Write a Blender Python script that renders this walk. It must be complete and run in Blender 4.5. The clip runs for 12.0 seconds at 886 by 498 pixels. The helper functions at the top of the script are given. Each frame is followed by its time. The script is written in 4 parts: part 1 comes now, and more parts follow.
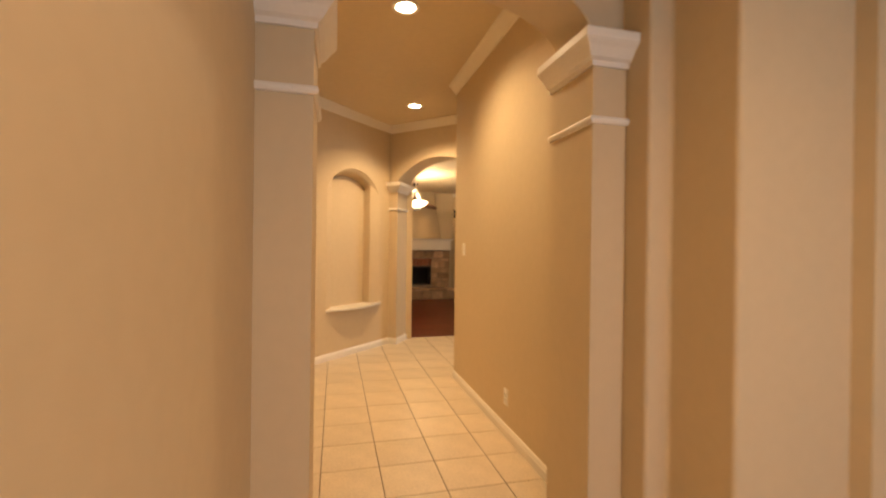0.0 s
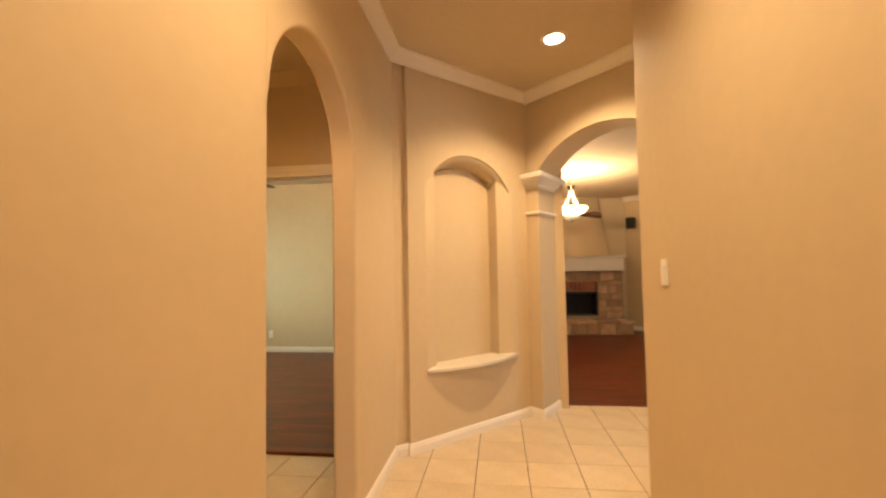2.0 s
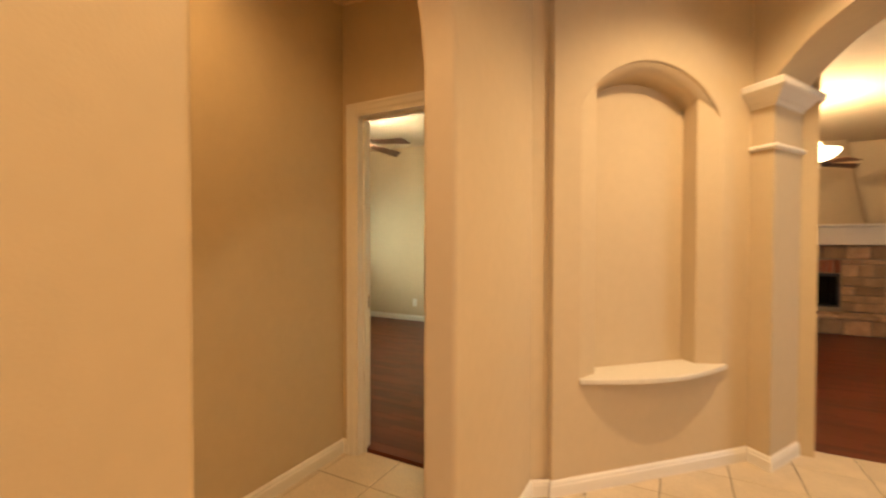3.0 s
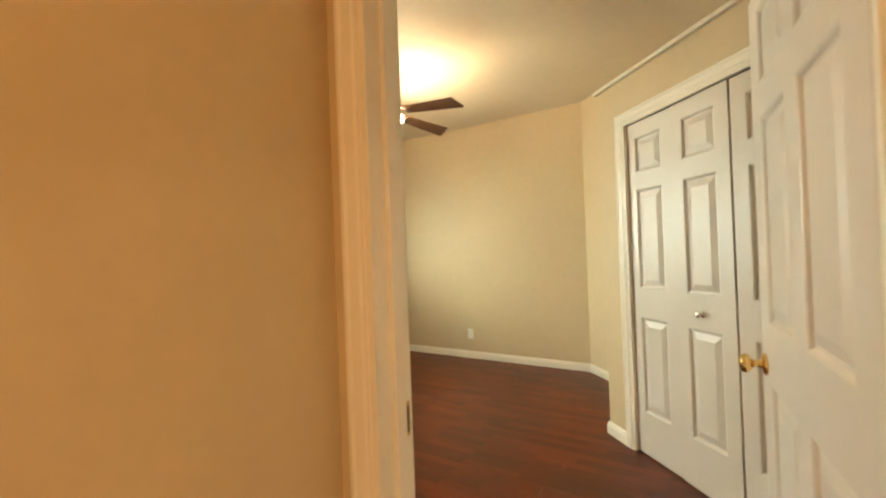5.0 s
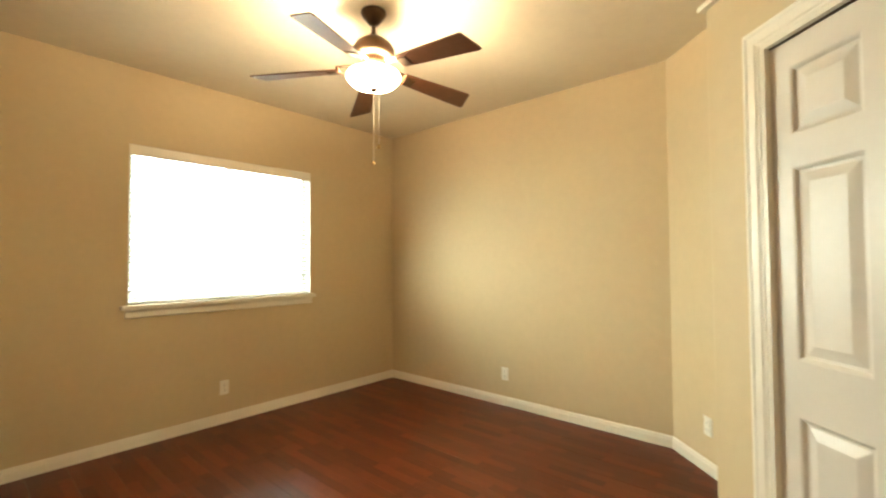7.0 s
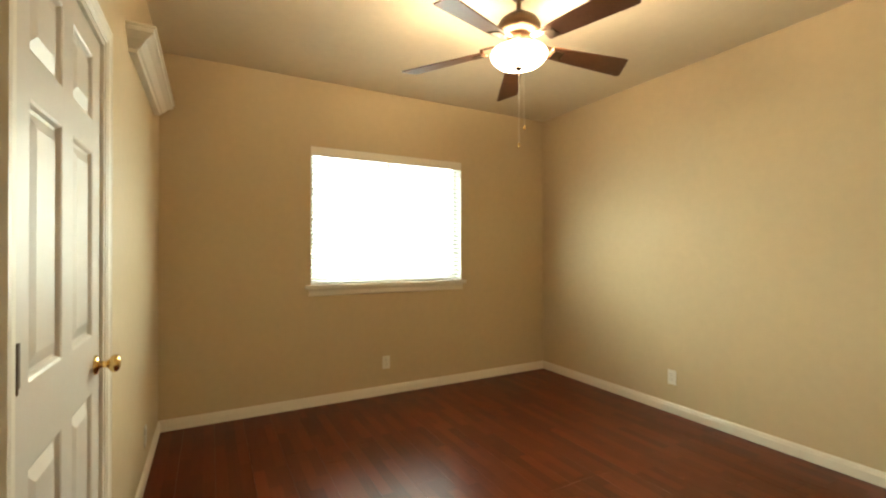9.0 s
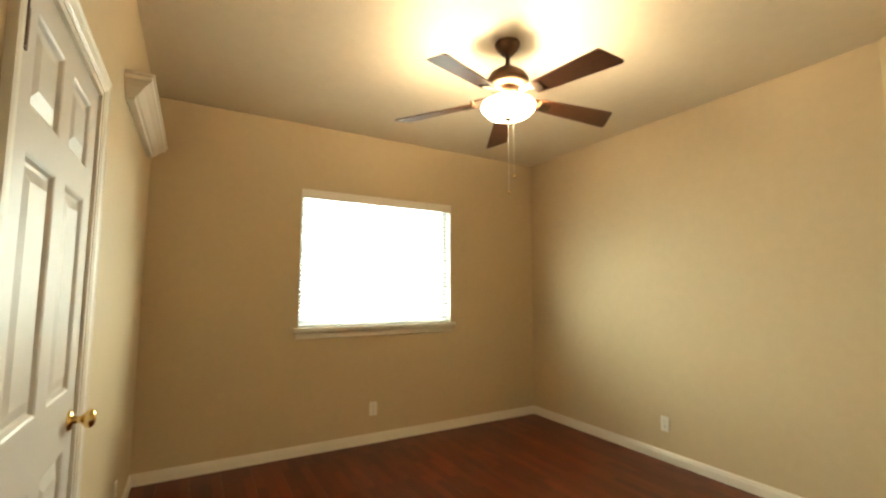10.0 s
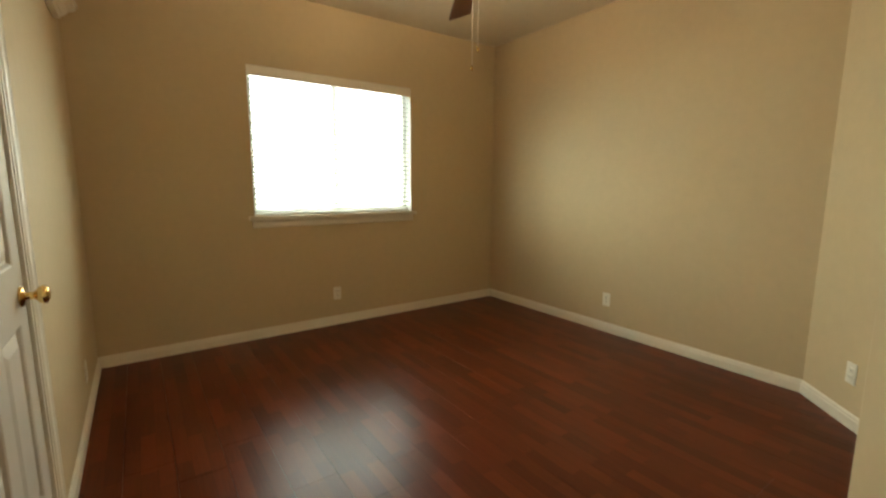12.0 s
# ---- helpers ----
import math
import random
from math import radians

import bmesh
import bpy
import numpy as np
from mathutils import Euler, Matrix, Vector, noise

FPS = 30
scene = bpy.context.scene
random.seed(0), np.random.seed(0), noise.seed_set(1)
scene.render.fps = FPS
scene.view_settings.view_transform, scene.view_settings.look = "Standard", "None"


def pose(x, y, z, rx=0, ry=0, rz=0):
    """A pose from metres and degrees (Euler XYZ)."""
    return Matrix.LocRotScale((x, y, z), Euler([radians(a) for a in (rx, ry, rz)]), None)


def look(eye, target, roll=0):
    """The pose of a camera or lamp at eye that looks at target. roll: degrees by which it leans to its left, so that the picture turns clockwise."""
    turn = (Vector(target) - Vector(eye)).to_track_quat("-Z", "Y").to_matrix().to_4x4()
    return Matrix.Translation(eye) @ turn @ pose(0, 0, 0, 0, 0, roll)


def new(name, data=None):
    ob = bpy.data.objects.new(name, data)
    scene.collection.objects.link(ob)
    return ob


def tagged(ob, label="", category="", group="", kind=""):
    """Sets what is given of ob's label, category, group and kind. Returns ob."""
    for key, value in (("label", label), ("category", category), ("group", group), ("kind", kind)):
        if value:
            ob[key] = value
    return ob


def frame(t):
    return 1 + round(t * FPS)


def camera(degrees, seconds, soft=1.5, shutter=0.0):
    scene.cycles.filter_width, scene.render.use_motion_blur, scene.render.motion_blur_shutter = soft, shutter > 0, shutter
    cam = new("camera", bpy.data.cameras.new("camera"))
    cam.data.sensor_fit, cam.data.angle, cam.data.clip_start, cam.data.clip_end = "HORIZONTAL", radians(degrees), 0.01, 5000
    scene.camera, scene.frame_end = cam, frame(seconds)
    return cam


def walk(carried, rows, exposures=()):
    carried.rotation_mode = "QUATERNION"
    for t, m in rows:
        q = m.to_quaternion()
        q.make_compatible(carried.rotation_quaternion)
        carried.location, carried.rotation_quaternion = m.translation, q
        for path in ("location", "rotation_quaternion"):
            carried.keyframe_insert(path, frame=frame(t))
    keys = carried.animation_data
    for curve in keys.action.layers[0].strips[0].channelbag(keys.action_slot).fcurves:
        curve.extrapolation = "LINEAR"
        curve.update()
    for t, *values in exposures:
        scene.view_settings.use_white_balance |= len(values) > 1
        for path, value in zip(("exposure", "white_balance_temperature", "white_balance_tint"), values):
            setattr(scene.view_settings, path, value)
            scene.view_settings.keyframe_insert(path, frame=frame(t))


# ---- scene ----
EXPO = [(0.0, -0.12), (0.5, 0.24), (1.0, 0.24), (1.5, 0.15), (2.2, 0.03), (3.7, -0.03), (5.5, 0.43), (6.5, 0.52), (7.0, 0.41), (7.5, 0.26), (9.5, 0.04), (10.5, -0.02), (11.0, -0.2), (11.5, -0.47), (12.0, -0.57)]
cam = camera(91.4, 12.0, 2.2, 0.35)
PATH = [
    (0, (-1.163, -4.171, 1.298), (-0.679, -2.231, 1.293), 0.7),
    (0.5, (-1.004, -3.715, 1.289), (-0.716, -1.736, 1.332), 0.5),
    (1, (-0.851, -3.249, 1.271), (-0.652, -1.259, 1.257), -1.5),
    (1.5, (-0.724, -2.803, 1.304), (-0.826, -0.806, 1.28), -0.6),
    (2, (-0.722, -2.324, 1.317), (-0.975, -0.343, 1.412), -1.0),
    (2.5, (-0.721, -1.827, 1.301), (-1.257, 0.098, 1.374), -0.5),
    (3, (-0.839, -1.388, 1.281), (-1.785, 0.374, 1.244), 0.1),
    (3.3, (-0.963, -1.142, 1.272), (-2.071, 0.523, 1.286), 0.2),
    (3.5, (-1.043, -1.003, 1.278), (-2.227, 0.609, 1.239), -1.0),
    (3.7, (-1.135, -0.856, 1.269), (-2.414, 0.681, 1.233), -1.4),
    (5.3, (-1.969, 0.124, 1.302), (-2.968, 1.857, 1.321), -1.2),
    (5.5, (-2.018, 0.257, 1.308), (-2.938, 2.033, 1.319), -0.2),
    (6, (-2.119, 0.576, 1.302), (-2.964, 2.388, 1.284), -0.5),
    (6.5, (-2.217, 0.842, 1.325), (-3.223, 2.57, 1.307), -1.0),
    (7, (-2.242, 1.05, 1.339), (-3.563, 2.551, 1.396), -0.4),
    (7.5, (-2.229, 1.156, 1.346), (-3.738, 2.467, 1.411), 0.6),
    (7.7, (-2.217, 1.171, 1.356), (-3.787, 2.409, 1.404), 0.4),
    (9.3, (-2.273, 1.132, 1.319), (-4.039, 2.071, 1.33), -0.0),
    (9.5, (-2.272, 1.129, 1.329), (-4.032, 2.08, 1.345), 0.2),
    (10, (-2.276, 1.123, 1.36), (-4.002, 2.118, 1.546), 0.2),
    (10.5, (-2.271, 1.128, 1.385), (-3.97, 2.14, 1.683), 0.7),
    (11, (-2.273, 1.132, 1.368), (-3.961, 2.188, 1.56), 0.4),
    (11.5, (-2.279, 1.123, 1.33), (-3.942, 2.234, 1.294), -0.1),
    (12, (-2.274, 1.122, 1.288), (-3.891, 2.262, 0.998), 0.2),
]
walk(cam, [(t, look(eye, target, roll)) for t, eye, target, roll in PATH], EXPO)

# ---------- light ----------
world = bpy.data.worlds.new("sky")
scene.world = world
world.use_nodes = True
_sky = world.node_tree.nodes.new("ShaderNodeTexSky")
_sky.sky_type, _sky.sun_disc, _sky.sun_elevation, _sky.sun_rotation = "NISHITA", False, radians(50), radians(60)
world.node_tree.links.new(_sky.outputs[0], world.node_tree.nodes["Background"].inputs[0])
world.node_tree.nodes["Background"].inputs[1].default_value = 0.12

WARM = (1.0, 0.692, 0.388)
SOFT = (1.0, 0.775, 0.49)


def lamp(name, kind, m, watts, color, size=0.05, spot=None, size_y=None):
    d = bpy.data.lights.new(name, kind)
    d.energy, d.color = watts, color
    if kind == "AREA":
        d.shape, d.size, d.size_y = "RECTANGLE", size, size_y or size
    else:
        d.shadow_soft_size = size
    if spot:
        d.spot_size, d.spot_blend = radians(spot), 0.75
    ob = new(name, d)
    ob.matrix_world = m
    return ob


FX, FY = -4.14, 2.62      # bedroom fan
DOWNLIGHTS = [(-0.72, -1.28), (-0.30, 0.70), (-0.5, -4.6)]
for (_x, _y), _w, _c, _k in zip(DOWNLIGHTS, (126, 175, 150), (144, 132, 150), (WARM, WARM, (1.0, 0.61, 0.31))):
    lamp("downlight_beam", "SPOT", pose(_x, _y, 2.895), _w, _k, 0.05, _c)
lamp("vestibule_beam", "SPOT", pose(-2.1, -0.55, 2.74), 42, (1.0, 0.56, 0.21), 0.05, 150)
for _a in (40, 160, 280):
    lamp("fan_bulb", "POINT", pose(FX + 0.085 * math.cos(radians(_a)), FY + 0.085 * math.sin(radians(_a)), 2.410), 24, SOFT, 0.025)
lamp("pendant_bulb", "POINT", pose(0.40, 4.4, 2.25), 150, WARM, 0.07)
lamp("window_daylight", "AREA", pose(-6.26, 2.615, 1.62, 0, -110, 0), 84, (0.87, 1.0, 0.79), 1.12, None, 1.4)
lamp("entry_daylight", "AREA", pose(0.1, -6.35, 1.3, 90, 0, 0), 34, (0.66, 0.78, 1.0), 1.4, None, 2.0)
lamp("living_daylight", "AREA", pose(3.66, 1.9, 1.45, 0, 90, 0), 32, (0.9, 0.96, 1.0), 1.5, None, 1.6)

# ---------- materials ----------


def mat(name, color, rough=0.6, vary=0.06, scale=3.0, bump=0.0, bump_scale=300.0, metal=0.0, island=0.0, spec=0.5, coat=0.0):
    m = bpy.data.materials.new(name)
    m.use_nodes = True
    nt = m.node_tree
    b = nt.nodes["Principled BSDF"]
    b.inputs["Roughness"].default_value, b.inputs["Metallic"].default_value = rough, metal
    b.inputs["Specular IOR Level"].default_value, b.inputs["Coat Weight"].default_value = spec, coat
    tc = nt.nodes.new("ShaderNodeTexCoord")
    n1 = nt.nodes.new("ShaderNodeTexNoise")
    n1.inputs["Scale"].default_value, n1.inputs["Detail"].default_value = scale, 6
    nt.links.new(tc.outputs["Object"], n1.inputs["Vector"])
    n2 = nt.nodes.new("ShaderNodeTexNoise")
    n2.inputs["Scale"].default_value, n2.inputs["Detail"].default_value = scale * 14, 3
    nt.links.new(tc.outputs["Object"], n2.inputs["Vector"])
    add = nt.nodes.new("ShaderNodeMath")
    add.operation = "ADD"
    nt.links.new(n1.outputs["Fac"], add.inputs[0])
    nt.links.new(n2.outputs["Fac"], add.inputs[1])
    rng = nt.nodes.new("ShaderNodeMapRange")
    rng.inputs["From Min"].default_value, rng.inputs["From Max"].default_value = 0.6, 1.4
    rng.inputs["To Min"].default_value, rng.inputs["To Max"].default_value = 1 - vary, 1 + vary
    nt.links.new(add.outputs[0], rng.inputs["Value"])
    val = rng.outputs["Result"]
    if island:
        oi = nt.nodes.new("ShaderNodeObjectInfo")
        r2 = nt.nodes.new("ShaderNodeMapRange")
        r2.inputs["To Min"].default_value, r2.inputs["To Max"].default_value = 1 - island, 1 + island
        nt.links.new(oi.outputs["Random"], r2.inputs["Value"])
        mu = nt.nodes.new("ShaderNodeMath")
        mu.operation = "MULTIPLY"
        nt.links.new(val, mu.inputs[0])
        nt.links.new(r2.outputs["Result"], mu.inputs[1])
        val = mu.outputs[0]
    sc = nt.nodes.new("ShaderNodeVectorMath")
    sc.operation = "SCALE"
    sc.inputs[0].default_value = color
    nt.links.new(val, sc.inputs["Scale"])
    nt.links.new(sc.outputs[0], b.inputs["Base Color"])
    if bump:
        n3 = nt.nodes.new("ShaderNodeTexNoise")
        n3.inputs["Scale"].default_value, n3.inputs["Detail"].default_value = bump_scale, 2
        nt.links.new(tc.outputs["Object"], n3.inputs["Vector"])
        bp = nt.nodes.new("ShaderNodeBump")
        bp.inputs["Strength"].default_value, bp.inputs["Distance"].default_value = bump, 0.004
        nt.links.new(n3.outputs["Fac"], bp.inputs["Height"])
        nt.links.new(bp.outputs[0], b.inputs["Normal"])
    return m


def glow(name, color, strength):
    m = bpy.data.materials.new(name)
    m.use_nodes = True
    b = m.node_tree.nodes["Principled BSDF"]
    b.inputs["Base Color"].default_value = (0.8, 0.78, 0.72, 1)
    b.inputs["Emission Color"].default_value, b.inputs["Emission Strength"].default_value = (*color, 1), strength
    return m


def wood_floor(name, dark, light, rough):
    """Three-strip laminate; each board carries short strips of differing tone."""
    m = mat(name, light, rough)
    nt = m.node_tree
    b = nt.nodes["Principled BSDF"]
    b.inputs["Specular IOR Level"].default_value = 0.20
    for l in list(nt.links):
        if l.to_node == b:
            nt.links.remove(l)
    tc = nt.nodes.new("ShaderNodeTexCoord")
    geo = nt.nodes.new("ShaderNodeNewGeometry")
    br = nt.nodes.new("ShaderNodeTexBrick")
    br.inputs["Scale"].default_value = 1.0
    br.inputs["Brick Width"].default_value, br.inputs["Row Height"].default_value = 0.36, 0.065
    br.inputs["Mortar Size"].default_value, br.inputs["Mortar Smooth"].default_value, br.inputs["Bias"].default_value = 0.0006, 0.1, 0.0
    br.offset, br.offset_frequency = 0.37, 2
    br.inputs["Color1"].default_value, br.inputs["Color2"].default_value = (0, 0, 0, 1), (1, 1, 1, 1)
    br.inputs["Mortar"].default_value = (0.0, 0.0, 0.0, 1)
    nt.links.new(geo.outputs["Position"], br.inputs["Vector"])
    mp = nt.nodes.new("ShaderNodeMapping")
    mp.inputs["Scale"].default_value = (2.2, 38, 1)
    nt.links.new(geo.outputs["Position"], mp.inputs["Vector"])
    grain = nt.nodes.new("ShaderNodeTexNoise")
    grain.inputs["Scale"].default_value, grain.inputs["Detail"].default_value, grain.inputs["Distortion"].default_value = 2.0, 7, 1.2
    nt.links.new(mp.outputs[0], grain.inputs["Vector"])
    oi = nt.nodes.new("ShaderNodeObjectInfo")
    m1 = nt.nodes.new("ShaderNodeMath")
    m1.operation = "MULTIPLY_ADD"
    m1.inputs[1].default_value = 0.68
    nt.links.new(br.outputs["Color"], m1.inputs[0])
    m2 = nt.nodes.new("ShaderNodeMath")
    m2.operation = "MULTIPLY_ADD"
    m2.inputs[1].default_value = 0.60
    nt.links.new(grain.outputs["Fac"], m2.inputs[0])
    nt.links.new(m2.outputs[0], m1.inputs[2])
    m3 = nt.nodes.new("ShaderNodeMath")
    m3.operation = "MULTIPLY_ADD"
    m3.inputs[1].default_value, m3.inputs[2].default_value = 0.12, -0.20
    nt.links.new(oi.outputs["Random"], m3.inputs[0])
    nt.links.new(m3.outputs[0], m2.inputs[2])
    mix = nt.nodes.new("ShaderNodeMix")
    mix.data_type = "RGBA"
    mix.inputs["A"].default_value, mix.inputs["B"].default_value = (*dark, 1), (*light, 1)
    nt.links.new(m1.outputs[0], mix.inputs["Factor"])
    nt.links.new(mix.outputs["Result"], b.inputs["Base Color"])
    bp = nt.nodes.new("ShaderNodeBump")
    bp.inputs["Strength"].default_value, bp.inputs["Distance"].default_value = 0.06, 0.002
    nt.links.new(grain.outputs["Fac"], bp.inputs["Height"])
    nt.links.new(bp.outputs[0], b.inputs["Normal"])
    return m


PAINT = mat("tan wall paint", (0.61, 0.483, 0.302), 0.62, 0.035, 1.3, 0.09, 160, spec=0.3)
CEIL = mat("tan ceiling paint", (0.64, 0.53, 0.37), 0.75, 0.04, 1.2, 0.35, 90, spec=0.2)
CEIL2 = mat("cream ceiling paint", (0.74, 0.655, 0.51), 0.75, 0.04, 1.2, 0.35, 90, spec=0.2)
LEDGEP = mat("ledge paint", (0.72, 0.66, 0.54), 0.5, 0.03, 2.0)
TRIM = mat("white trim paint", (0.815, 0.755, 0.645), 0.38, 0.03, 4.0, 0.05, 60)
DOORP = mat("white door paint", (0.66, 0.605, 0.54), 0.40, 0.025, 3.0, 0.05, 120)
TILE = mat("beige ceramic tile", (0.65, 0.53, 0.365), 0.30, 0.17, 5.0, 0.12, 26, island=0.05)
GROUT = mat("brown grout", (0.115, 0.075, 0.042), 0.9, 0.2, 9.0, 0.3, 200)
WOOD = wood_floor("red brown laminate", (0.060, 0.0130, 0.0055), (0.166, 0.0362, 0.0126), 0.29)
CONC = mat("subfloor", (0.12, 0.05, 0.03), 0.9)
BRASS = mat("polished brass", (0.83, 0.60, 0.25), 0.16, 0.05, 20, metal=1.0)
BRONZE = mat("aged bronze", (0.10, 0.06, 0.035), 0.42, 0.15, 12, metal=0.85)
CHROME = mat("satin chrome", (0.75, 0.74, 0.72), 0.2, 0.03, 20, metal=1.0)
BLADE = mat("walnut fan blade", (0.135, 0.050, 0.021), 0.38, 0.25, 7, 0.05, 60)
BLADE2 = mat("black fan blade", (0.03, 0.02, 0.016), 0.45, 0.2, 7)
PLATE = mat("white plastic plate", (0.84, 0.80, 0.72), 0.35, 0.02, 10)
SLOT = mat("dark slot", (0.03, 0.028, 0.025), 0.7)
STONE = mat("ledge stone", (0.40, 0.27, 0.165), 0.85, 0.35, 7, 0.6, 30, island=0.35)
MORTAR = mat("stone mortar", (0.30, 0.24, 0.18), 0.95, 0.2, 12, 0.4, 80)
BRICKM = mat("red firebrick", (0.28, 0.10, 0.06), 0.85, 0.25, 10, 0.4, 60, island=0.25)
SOOT = mat("sooty firebox", (0.015, 0.013, 0.012), 0.9, 0.3, 8)
BLACK = mat("black plastic", (0.02, 0.02, 0.022), 0.5)
SLAT = mat("white blind slat", (0.86, 0.86, 0.84), 0.45, 0.02, 8)
_nt = SLAT.node_tree
_tl, _mx = _nt.nodes.new("ShaderNodeBsdfTranslucent"), _nt.nodes.new("ShaderNodeMixShader")
_tl.inputs["Color"].default_value = (0.85, 0.86, 0.85, 1)
_mx.inputs[0].default_value = 0.10
_nt.links.new(_nt.nodes["Principled BSDF"].outputs[0], _mx.inputs[1])
_nt.links.new(_tl.outputs[0], _mx.inputs[2])
_nt.links.new(_mx.outputs[0], _nt.nodes["Material Output"].inputs["Surface"])
VINYL = mat("white vinyl frame", (0.8, 0.8, 0.78), 0.4, 0.02, 8)
BOWL = glow("lit opal glass", (1.0, 0.78, 0.47), 27.0)
BOWL2 = glow("lit alabaster glass", (1.0, 0.74, 0.42), 9.0)
LENS = glow("lit downlight lens", (1.0, 0.78, 0.50), 22.0)
SKYCARD = glow("hazy daylight", (0.90, 0.96, 1.0), 7.0)
GLASS = bpy.data.materials.new("window glass")
GLASS.use_nodes = True
_g = GLASS.node_tree.nodes["Principled BSDF"]
_g.inputs["Transmission Weight"].default_value, _g.inputs["Roughness"].default_value, _g.inputs["IOR"].default_value = 1.0, 0.0, 1.45

# ---------- mesh helpers ----------
Z = Vector((0, 0, 1))


def obj(name, bm, material, parent=None, label="", smooth=False, m=None):
    bmesh.ops.recalc_face_normals(bm, faces=bm.faces)
    me = bpy.data.meshes.new(name)
    bm.to_mesh(me)
    bm.free()
    me.materials.append(material)
    if smooth:
        me.shade_smooth()
    ob = new(name, me)
    if m is not None:
        ob.matrix_basis = m
    if parent is not None:
        ob.parent = parent
    if label:
        ob["label"] = label
    return ob


def part(name, bm, material, parent, label="", smooth=False, m=None):
    return obj(name, bm, material, parent, label, smooth, m)


def empty(name, m, label, category, group="", kind=""):
    e = new(name)
    e.empty_display_size = 0.1
    e.matrix_basis = m
    return tagged(e, label, category, group, kind)


def soften(ob, width, seg=2, angle=35):
    b = ob.modifiers.new("rounded", "BEVEL")
    b.width, b.segments, b.limit_method, b.angle_limit = width, seg, "ANGLE", radians(angle)
    return ob


def box(x0, x1, y0, y1, z0, z1, bevel=0.0, bm=None, seg=1):
    bm2 = bmesh.new()
    r = bmesh.ops.create_cube(bm2, size=1)
    for v in r["verts"]:
        v.co = Vector((x0 + (v.co.x + .5) * (x1 - x0), y0 + (v.co.y + .5) * (y1 - y0), z0 + (v.co.z + .5) * (z1 - z0)))
    if bevel:
        bmesh.ops.bevel(bm2, geom=list(bm2.edges), offset=bevel, segments=seg, affect="EDGES")
    if bm is None:
        return bm2
    me = bpy.data.meshes.new("tmp")
    bm2.to_mesh(me)
    bm.from_mesh(me)
    bpy.data.meshes.remove(me)
    bm2.free()
    return bm


def lathe(profile, seg=32, bm=None, m=None):
    """Turn (radius, z) pairs round z."""
    bm = bm or bmesh.new()
    rings = []
    for r, z in profile:
        ring = []
        for i in range(seg if r > 1e-6 else 1):
            a = 2 * math.pi * i / seg
            p = Vector((r * math.cos(a), r * math.sin(a), z))
            ring.append(bm.verts.new(m @ p if m else p))
        rings.append(ring)
    for a, b in zip(rings, rings[1:]):
        for i in range(seg):
            if len(a) == 1 and len(b) == 1:
                continue
            if len(a) == 1:
                bm.faces.new((a[0], b[i], b[(i + 1) % seg]))
            elif len(b) == 1:
                bm.faces.new((a[i], b[0], a[(i + 1) % seg]))
            else:
                bm.faces.new((a[i], b[i], b[(i + 1) % seg], a[(i + 1) % seg]))
    return bm


def sweep(path, n, profile, bm=None):
    """Carry a closed profile of (sideways, along n) along a mitred path that lies across n."""
    bm = bm or bmesh.new()
    n = Vector(n).normalized()
    pts = [Vector(p) for p in path]
    rings = []
    for i, p in enumerate(pts):
        t0 = (p - pts[i - 1]).normalized() if i else None
        t1 = (pts[i + 1] - p).normalized() if i + 1 < len(pts) else None
        s0 = n.cross(t0) if t0 else None
        s1 = n.cross(t1) if t1 else None
        if s0 and s1:
            s = (s0 + s1)
            s = s / max(0.25, s.dot(s0))
        else:
            s = s0 or s1
        rings.append([bm.verts.new(p + s * a + n * b) for a, b in profile])
    k = len(profile)
    for r0, r1 in zip(rings, rings[1:]):
        for i in range(k):
            bm.faces.new((r0[i], r0[(i + 1) % k], r1[(i + 1) % k], r1[i]))
    bm.faces.new(rings[0])
    bm.faces.new(rings[-1][::-1])
    return bm


